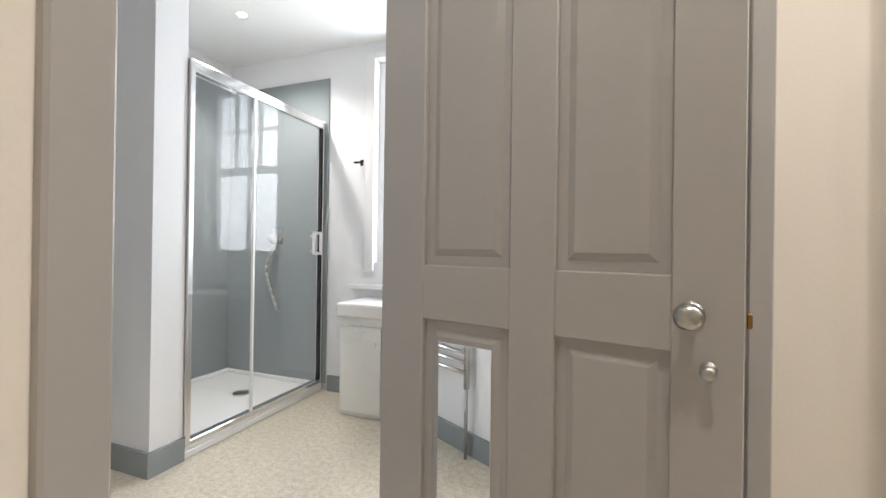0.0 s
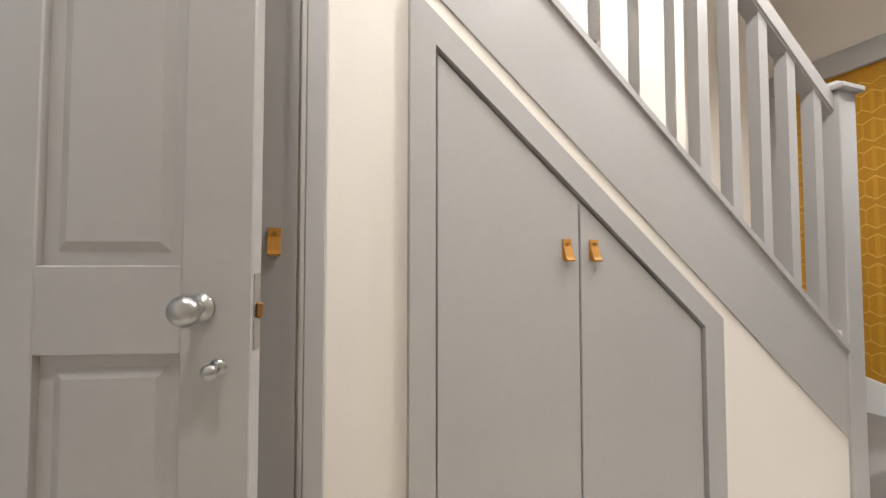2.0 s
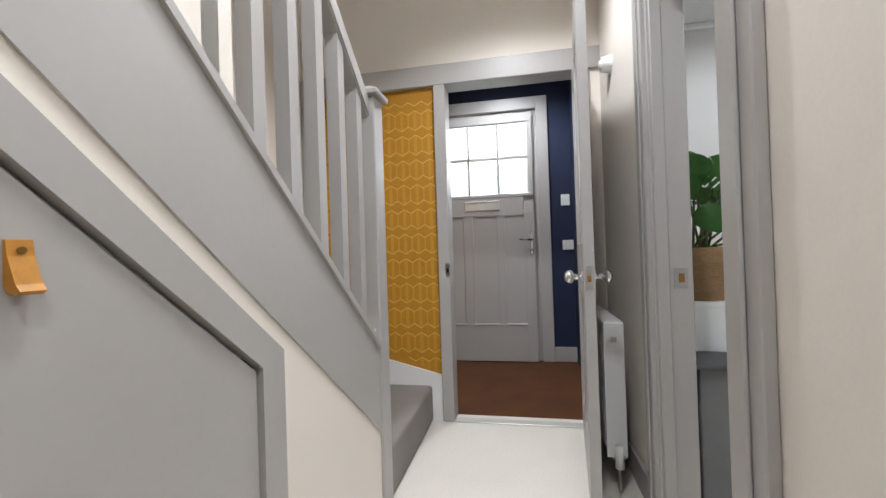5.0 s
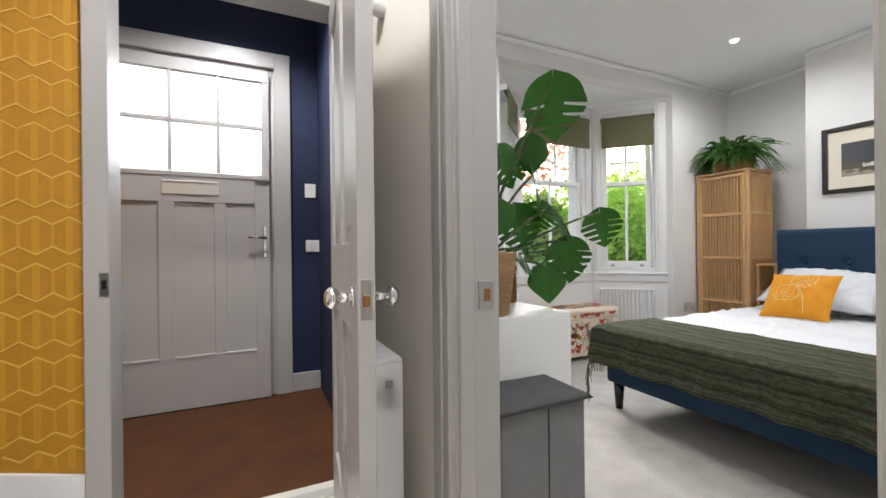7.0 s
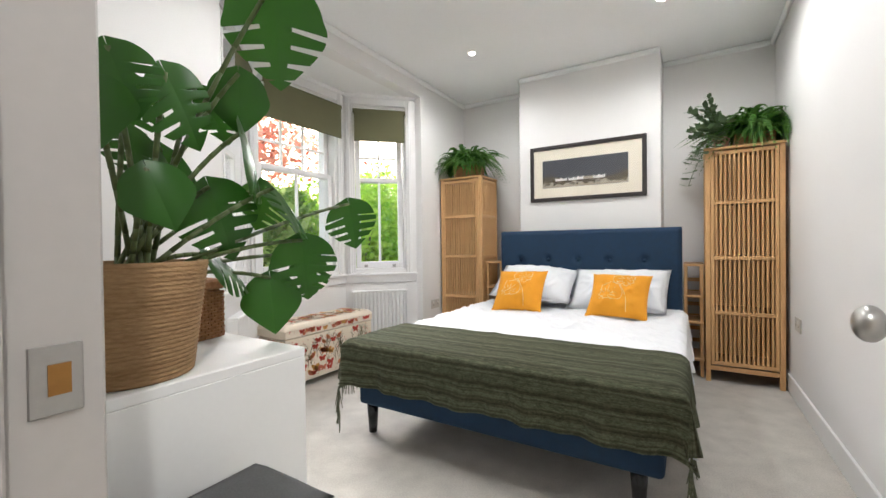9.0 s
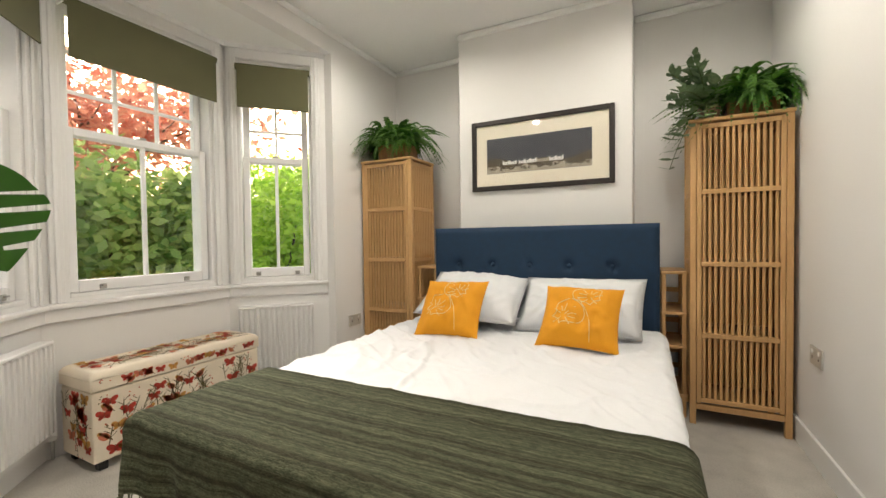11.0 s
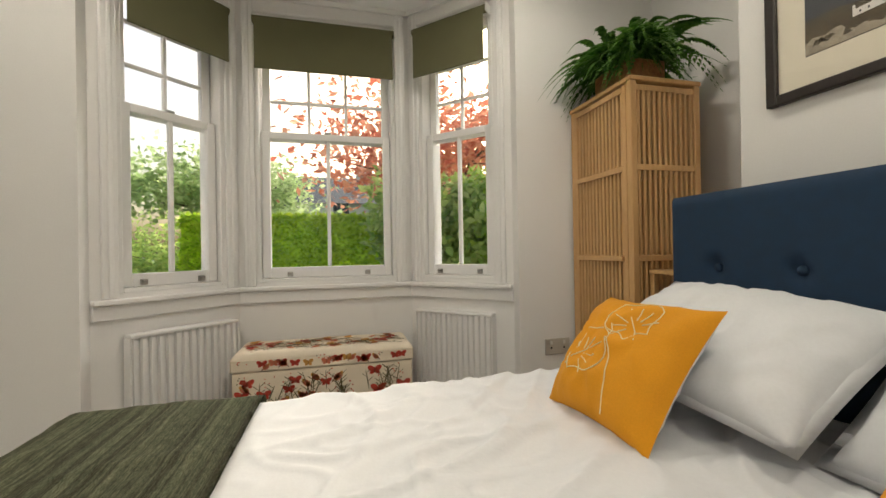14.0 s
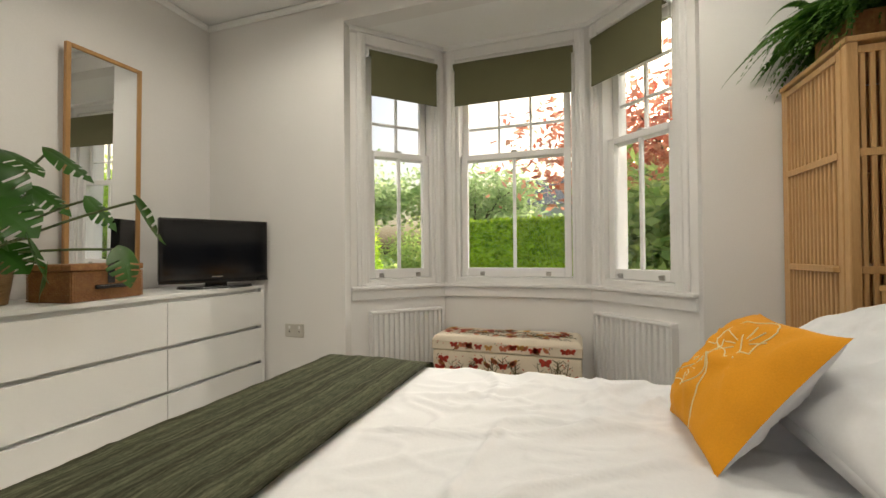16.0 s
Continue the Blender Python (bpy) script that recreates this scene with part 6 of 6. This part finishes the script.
# ---- plants on the wardrobes ----
def fern(label, at, n, L, seed, box_dims, zmin):
    th = thing("fern_plant", label, "plant", group="ferns on the cabinets")
    x, y, z = at
    w, d, h = box_dims
    part("planter", boxes((x - w / 2, y - d / 2, z, x + w / 2, y + d / 2, z + h), bevel=0.008, seg=2), M_WICKER, th, "brown woven planter")
    rng = random.Random(seed)
    bm = bmesh.new()
    for k in range(n):
        a = rng.uniform(0, 2 * math.pi)
        el = rng.uniform(0.45, 1.4)
        ln = L * rng.uniform(0.6, 1.15)
        root = Vector((x + rng.uniform(-w * 0.4, w * 0.4), y + rng.uniform(-d * 0.4, d * 0.4), z + h))
        d0 = Vector((math.cos(a) * math.cos(el), math.sin(a) * math.cos(el) * 0.75, math.sin(el)))
        side = Vector((-math.sin(a), math.cos(a), 0))
        sag = ln * rng.uniform(0.6, 1.15) * (0.5 + 0.6 * math.sin(el))
        prev = root
        N = 22
        for i in range(1, N + 1):
            f = i / N
            p = root + d0 * ln * f + Vector((0, 0, -sag * f * f))
            p.x, p.y = min(max(p.x, RX + 0.02), WX - 0.02), min(max(p.y, -5.03), -3.9)
            if abs(p.x - x) < 0.25 and p.y < -4.48:
                p.z = max(p.z, z + 0.012)
            wd = 0.026 * math.sin(math.pi * min(1, f * 0.9 + 0.08)) * rng.uniform(0.8, 1.2)
            t = p - prev
            if t.length < 1e-4:
                continue
            t = t.normalized()
            nrm = side.cross(t)
            for sg in (-1, 1):
                tip = p + side * sg * wd + t * 0.012 - Vector((0, 0, wd * 0.3))
                wv = t * 0.0075
                v = [bm.verts.new(q) for q in (p - wv, p + side * sg * wd * 0.5 - wv + nrm * 0.002, tip, p + side * sg * wd * 0.5 + wv * 1.5, p + wv)]
                bm.faces.new(v)
            prev = p
    tagged(part("fronds", bm, M_FERN, th, "arching green fern fronds"), kind="stuff")


fern("bushy green fern on top of the bamboo cabinet", (4.28, -4.66, 1.705), 330, 0.55, 3, (0.26, 0.20, 0.13), 1.6)
fern("bushy green fern in a brown planter on the cabinet", (1.93, -4.68, 1.714), 280, 0.56, 8, (0.24, 0.18, 0.10), 1.6)


def olive_plant():
    th = thing("trailing_plant", "trailing grey-green plant in a pink pot", "plant")
    x, y, z = 2.13, -4.62, 1.714
    bm = bmesh.new()
    rod(bm, (x, y, z), (x, y, z + 0.085), 0.045, 0.058, n=28)
    part("pot", bm, M_PINK, th, "pink ceramic pot")
    rng = random.Random(2)
    st, lf = bmesh.new(), bmesh.new()
    stems = [(-0.2, 1.0, 0.34), (0.6, 1.1, 0.3), (1.0, 0.6, 0.36), (0.2, 0.7, 0.26), (0.9, 0.15, 0.32), (0.5, 0.9, 0.36), (-0.6, 1.2, 0.26), (1.4, 0.3, 0.3), (0.9, -0.1, 0.34), (0.3, 1.3, 0.3), (1.2, 0.9, 0.34), (0.0, 0.6, 0.22), (1.7, 0.7, 0.3)]
    for a, el, ln in stems:
        d = Vector((math.cos(a) * math.cos(el), math.sin(a) * math.cos(el), math.sin(el)))
        prev = Vector((x, y, z + 0.08))
        r0 = prev.copy()
        for i in range(1, 13):
            f = i / 12
            p = r0 + d * ln * f + Vector((0, 0, -0.75 * ln * f * f * (1.2 - el)))
            rod(st, prev, p, 0.002, n=5)
            for sg in (-1, 1):
                s = Vector((-d.y, d.x, 0)).normalized() * sg
                dr = (s * 0.8 + d * 0.6 + Vector((0, 0, rng.uniform(-0.5, 0.4)))).normalized()
                L = rng.uniform(0.05, 0.08)
                wv = dr.cross(Vector((rng.uniform(-0.4, 0.4), rng.uniform(-0.4, 0.4), 1))).normalized() * L * 0.24
                v = [lf.verts.new(q) for q in (p, p + dr * L * 0.35 + wv, p + dr * L * 0.75 + wv * 0.8, p + dr * L, p + dr * L * 0.75 - wv * 0.8, p + dr * L * 0.35 - wv)]
                lf.faces.new(v)
            prev = p
    part("stems", st, M_STEM, th)
    tagged(part("foliage", lf, M_SAGE, th, "small grey-green leaves"), kind="stuff")


olive_plant()


# ---- outside ----
M_GRASS = mat("lawn_grass", (0.10, 0.17, 0.04), 0.95, vary=0.2, scale=3, bump=0.5, bscale=60, tone=(0.06, 0.11, 0.025))
M_PATH = mat("driveway_gravel", (0.30, 0.27, 0.24), 0.95, vary=0.2, scale=8, bump=0.5)
M_BARK = mat("tree_bark", (0.12, 0.09, 0.06), 0.95, vary=0.2, scale=10, bump=0.8, stretch=(4, 4, 0.6))
M_HEDGE = leaf_mat("hedge_leaf", (0.30, 0.50, 0.03), (0.62, 0.78, 0.07), thin=0.6)
M_SHRUB = leaf_mat("shrub_leaf", (0.24, 0.40, 0.09), (0.60, 0.70, 0.24), thin=0.6)
M_BRIGHT = leaf_mat("bright_shrub_leaf", (0.28, 0.50, 0.04), (0.58, 0.76, 0.12), thin=0.6)
M_MAPLE = leaf_mat("red_maple_leaf", (0.55, 0.15, 0.10), (0.82, 0.42, 0.28), thin=0.6)
# distance haze is put into this leaf colour, paler than the foliage
M_TREE = leaf_mat("hazed_tree_leaf", (0.32, 0.45, 0.18), (0.58, 0.68, 0.36), thin=0.6)
M_SLATE = mat("slate_roof", (0.10, 0.11, 0.13), 0.7, vary=0.15, scale=4, bump=0.3)
M_DARKPANE = mat("dark_window_pane", (0.05, 0.06, 0.07), 0.1, vary=0.1)

structure("ground", boxes((5.36, -150, -0.55, 300, 150, -0.45), (-200, -150, -0.55, -2.4, 150, -0.45)), M_GRASS, "green lawn", "ground")
structure("driveway", boxes((5.36, -1.3, -0.45, 22, 2.2, -0.44)), M_PATH, "pale gravel drive", "drive")


def leafy(n, size, sampler, rng, flat=0.4):
    vs, fs = [], []
    for k in range(n):
        p, nr = sampler(rng)
        d = Vector((rng.gauss(0, 1), rng.gauss(0, 1), rng.gauss(0, 0.6))).normalized()
        s = d.cross((nr + Vector((rng.gauss(0, flat), rng.gauss(0, flat), rng.gauss(0, flat)))).normalized())
        if s.length < 1e-3:
            continue
        s.normalize()
        L = size * rng.uniform(0.6, 1.3)
        b = len(vs)
        vs += [p, p + d * L * 0.4 + s * L * 0.28, p + d * L, p + d * L * 0.4 - s * L * 0.28]
        fs.append((b, b + 1, b + 2, b + 3))
    me = bpy.data.meshes.new("foliage")
    me.from_pydata([tuple(v) for v in vs], [], fs)
    return me


def foliage_part(name, me, material, parent, label):
    me.materials.append(material)
    ob = new(name, me)
    ob.parent = parent
    tagged(ob, label, kind="stuff")


def hedge():
    th = thing("garden_hedge", "clipped green hedge along the garden edge", "hedge")
    x0, x1, y0, y1, z0, z1 = 8.6, 9.5, -5.6, -1.2, -0.45, 1.50
    part("core", boxes((x0 + 0.08, y0, z0, x1, y1, z1 - 0.08)), M_HEDGE, th)

    def sam(r):
        if r.random() < 0.75:
            return Vector((x0 + abs(r.gauss(0, 0.05)) + 0.06 * noise.noise(Vector((0, r.random() * 20, 0))), r.uniform(y0, y1), r.uniform(z0, z1))), Vector((-1, 0, 0.2))
        return Vector((r.uniform(x0, x1), r.uniform(y0, y1), z1 - abs(r.gauss(0, 0.04)))), Vector((0, 0, 1))
    foliage_part("foliage", leafy(26000, 0.075, sam, random.Random(1)), M_HEDGE, th, "dense clipped hedge leaves")


hedge()


def shrub(name, label, at, radii, n, size, material, seed, lumps=9):
    th = thing(name, label, "shrub")
    rng = random.Random(seed)
    c = Vector(at)
    blobs = []
    for k in range(lumps):
        a = rng.uniform(0, 6.28)
        blobs.append((c + Vector((math.cos(a) * radii[0] * 0.5, math.sin(a) * radii[1] * 0.5, rng.uniform(-0.55, 0.6) * radii[2])), rng.uniform(0.45, 0.7)))
    bm = bmesh.new()
    for k in range(7):
        b = blobs[k % lumps][0]
        rod(bm, (c.x + rng.uniform(-0.2, 0.2), c.y + rng.uniform(-0.2, 0.2), -0.45), b, 0.035, 0.012, n=6)
    part("branches", bm, M_BARK, th, "brown branches")

    def sam(r):
        b, q = blobs[r.randrange(lumps)]
        d = Vector((r.gauss(0, 1), r.gauss(0, 1), r.gauss(0, 1))).normalized()
        rr = q * (r.random() ** 0.35)
        p = b + Vector((d.x * radii[0] * rr, d.y * radii[1] * rr, d.z * radii[2] * rr))
        p.z = max(p.z, -0.4)
        return p, d
    foliage_part("foliage", leafy(n, size, sam, rng), material, th, "leafy outer growth")


shrub("rhododendron_shrub", "large pale green rhododendron by the window", (7.9, -4.62, 0.70), (0.95, 0.95, 1.35), 10000, 0.15, M_SHRUB, 5)
shrub("garden_shrub", "bright green tall shrub beside the house", (7.0, -5.75, 0.75), (1.05, 1.05, 1.6), 16000, 0.11, M_BRIGHT, 6, 12)
shrub("garden_shrub", "bright green tall shrub beside the house", (8.3, -7.6, 1.0), (1.3, 1.1, 2.0), 12000, 0.12, M_BRIGHT, 7, 12)
shrub("conifer_shrub", "narrow green conifer near the drive", (9.2, 0.2, 0.7), (0.45, 0.45, 1.6), 7000, 0.08, M_HEDGE, 8)
shrub("garden_shrub", "low green shrub near the drive", (11.5, 0.8, 0.1), (0.8, 0.8, 0.7), 4000, 0.10, M_SHRUB, 9)
shrub("garden_shrub", "green garden shrub by the front path", (9.5, 3.4, 1.4), (1.5, 1.6, 2.0), 10000, 0.14, M_TREE, 19, 12)

shrub("garden_shrub", "pale green garden shrub across the drive", (14.5, 0.9, 0.6), (1.3, 1.9, 1.3), 9000, 0.13, M_SHRUB, 31, 12)


def tree(name, label, at, H, crown, n, size, material, seed, low=0.35):
    th = thing(name, label, "tree")
    rng = random.Random(seed)
    x, y = at
    bm = bmesh.new()
    fork = Vector((x, y, -0.45 + H * low))
    rod(bm, (x, y, -0.45), fork, 0.16 * H / 7, 0.10 * H / 7, n=12)
    ends = []
    for k in range(11):
        a = k * 2.399 + rng.uniform(-0.3, 0.3)
        el = rng.uniform(0.05, 1.1)
        e = fork + Vector((math.cos(a) * math.cos(el) * crown, math.sin(a) * math.cos(el) * crown, math.sin(el) * H * (1 - low) * 0.9))
        mid = fork.lerp(e, 0.5) + Vector((0, 0, 0.15 * crown))
        rod(bm, fork, mid, 0.06 * H / 7, 0.035 * H / 7, n=7)
        rod(bm, mid, e, 0.035 * H / 7, 0.01, n=6)
        ends += [e, mid.lerp(e, 0.5), mid]
        for q in range(3):
            t = mid.lerp(e, rng.random()) + Vector((rng.gauss(0, 0.3), rng.gauss(0, 0.3), rng.gauss(0, 0.2))) * crown * 0.5
            rod(bm, mid, t, 0.02 * H / 7, 0.006, n=5)
            ends.append(t)
    part("trunk", bm, M_BARK, th, "brown trunk and limbs")

    def sam(r):
        b = ends[r.randrange(len(ends))]
        s = crown * 0.24
        return b + Vector((r.gauss(0, s), r.gauss(0, s), r.gauss(0, s * 0.42))), Vector((r.gauss(0, 0.4), r.gauss(0, 0.4), 1))
    foliage_part("crown", leafy(n, size, sam, rng), material, th, "uneven leafy crown")


tree("maple_tree", "red-leaved maple tree behind the hedge", (11.4, -5.6), 5.4, 2.7, 8000, 0.17, M_MAPLE, 21, 0.38)
tree("garden_tree", "green broadleaf tree across the road", (21.0, 1.0), 6.5, 3.0, 9000, 0.26, M_TREE, 22)
tree("garden_tree", "green broadleaf tree across the road", (26.0, -9.0), 7.5, 3.2, 8000, 0.3, M_TREE, 23)
tree("garden_tree", "green broadleaf tree across the road", (19.0, 7.5), 7.0, 3.4, 8000, 0.28, M_TREE, 24)


def house(x, y, W, H, seed):
    th = thing("neighbour_house", "white rendered house with grey slate roof", "house")
    g = -0.45
    part("wall", boxes((x, y - W / 2, g, x + 8, y + W / 2, g + H)), M_RENDER, th)
    bm = bmesh.new()
    a = [(x - 0.3, y - W / 2 - 0.3, g + H), (x + 8.3, y - W / 2 - 0.3, g + H), (x + 8.3, y + W / 2 + 0.3, g + H), (x - 0.3, y + W / 2 + 0.3, g + H), (x + 4, y - W / 2 + 1.5, g + H + 2.4), (x + 4, y + W / 2 - 1.5, g + H + 2.4)]
    v = [bm.verts.new(p) for p in a]
    for q in ((0, 3, 5, 4), (1, 4, 5, 2), (0, 4, 1), (3, 2, 5), (0, 1, 2, 3)):
        bm.faces.new([v[i] for i in q])
    bmesh.ops.recalc_face_normals(bm, faces=bm.faces)
    r = part("roof", bm, M_SLATE, th, "grey slate roof")
    part("chimney", boxes((x + 3.6, y - 0.5, g + H + 1.8, x + 4.4, y + 0.5, g + H + 3.2)), M_RENDER, r)
    for k in range(4):
        for zz in (1.0, 3.4):
            yy = y - W / 2 + W * (k + 0.5) / 4
            w = part("window", boxes((x - 0.05, yy - 0.6, g + zz, x + 0.02, yy + 0.6, g + zz + 1.3)), M_WHITE, th)
            part("pane", boxes((x - 0.06, yy - 0.5, g + zz + 0.1, x - 0.045, yy - 0.03, g + zz + 1.2), (x - 0.06, yy + 0.03, g + zz + 0.1, x - 0.045, yy + 0.5, g + zz + 1.2)), M_DARKPANE, w)


house(30, -5, 13, 4.6, 1)
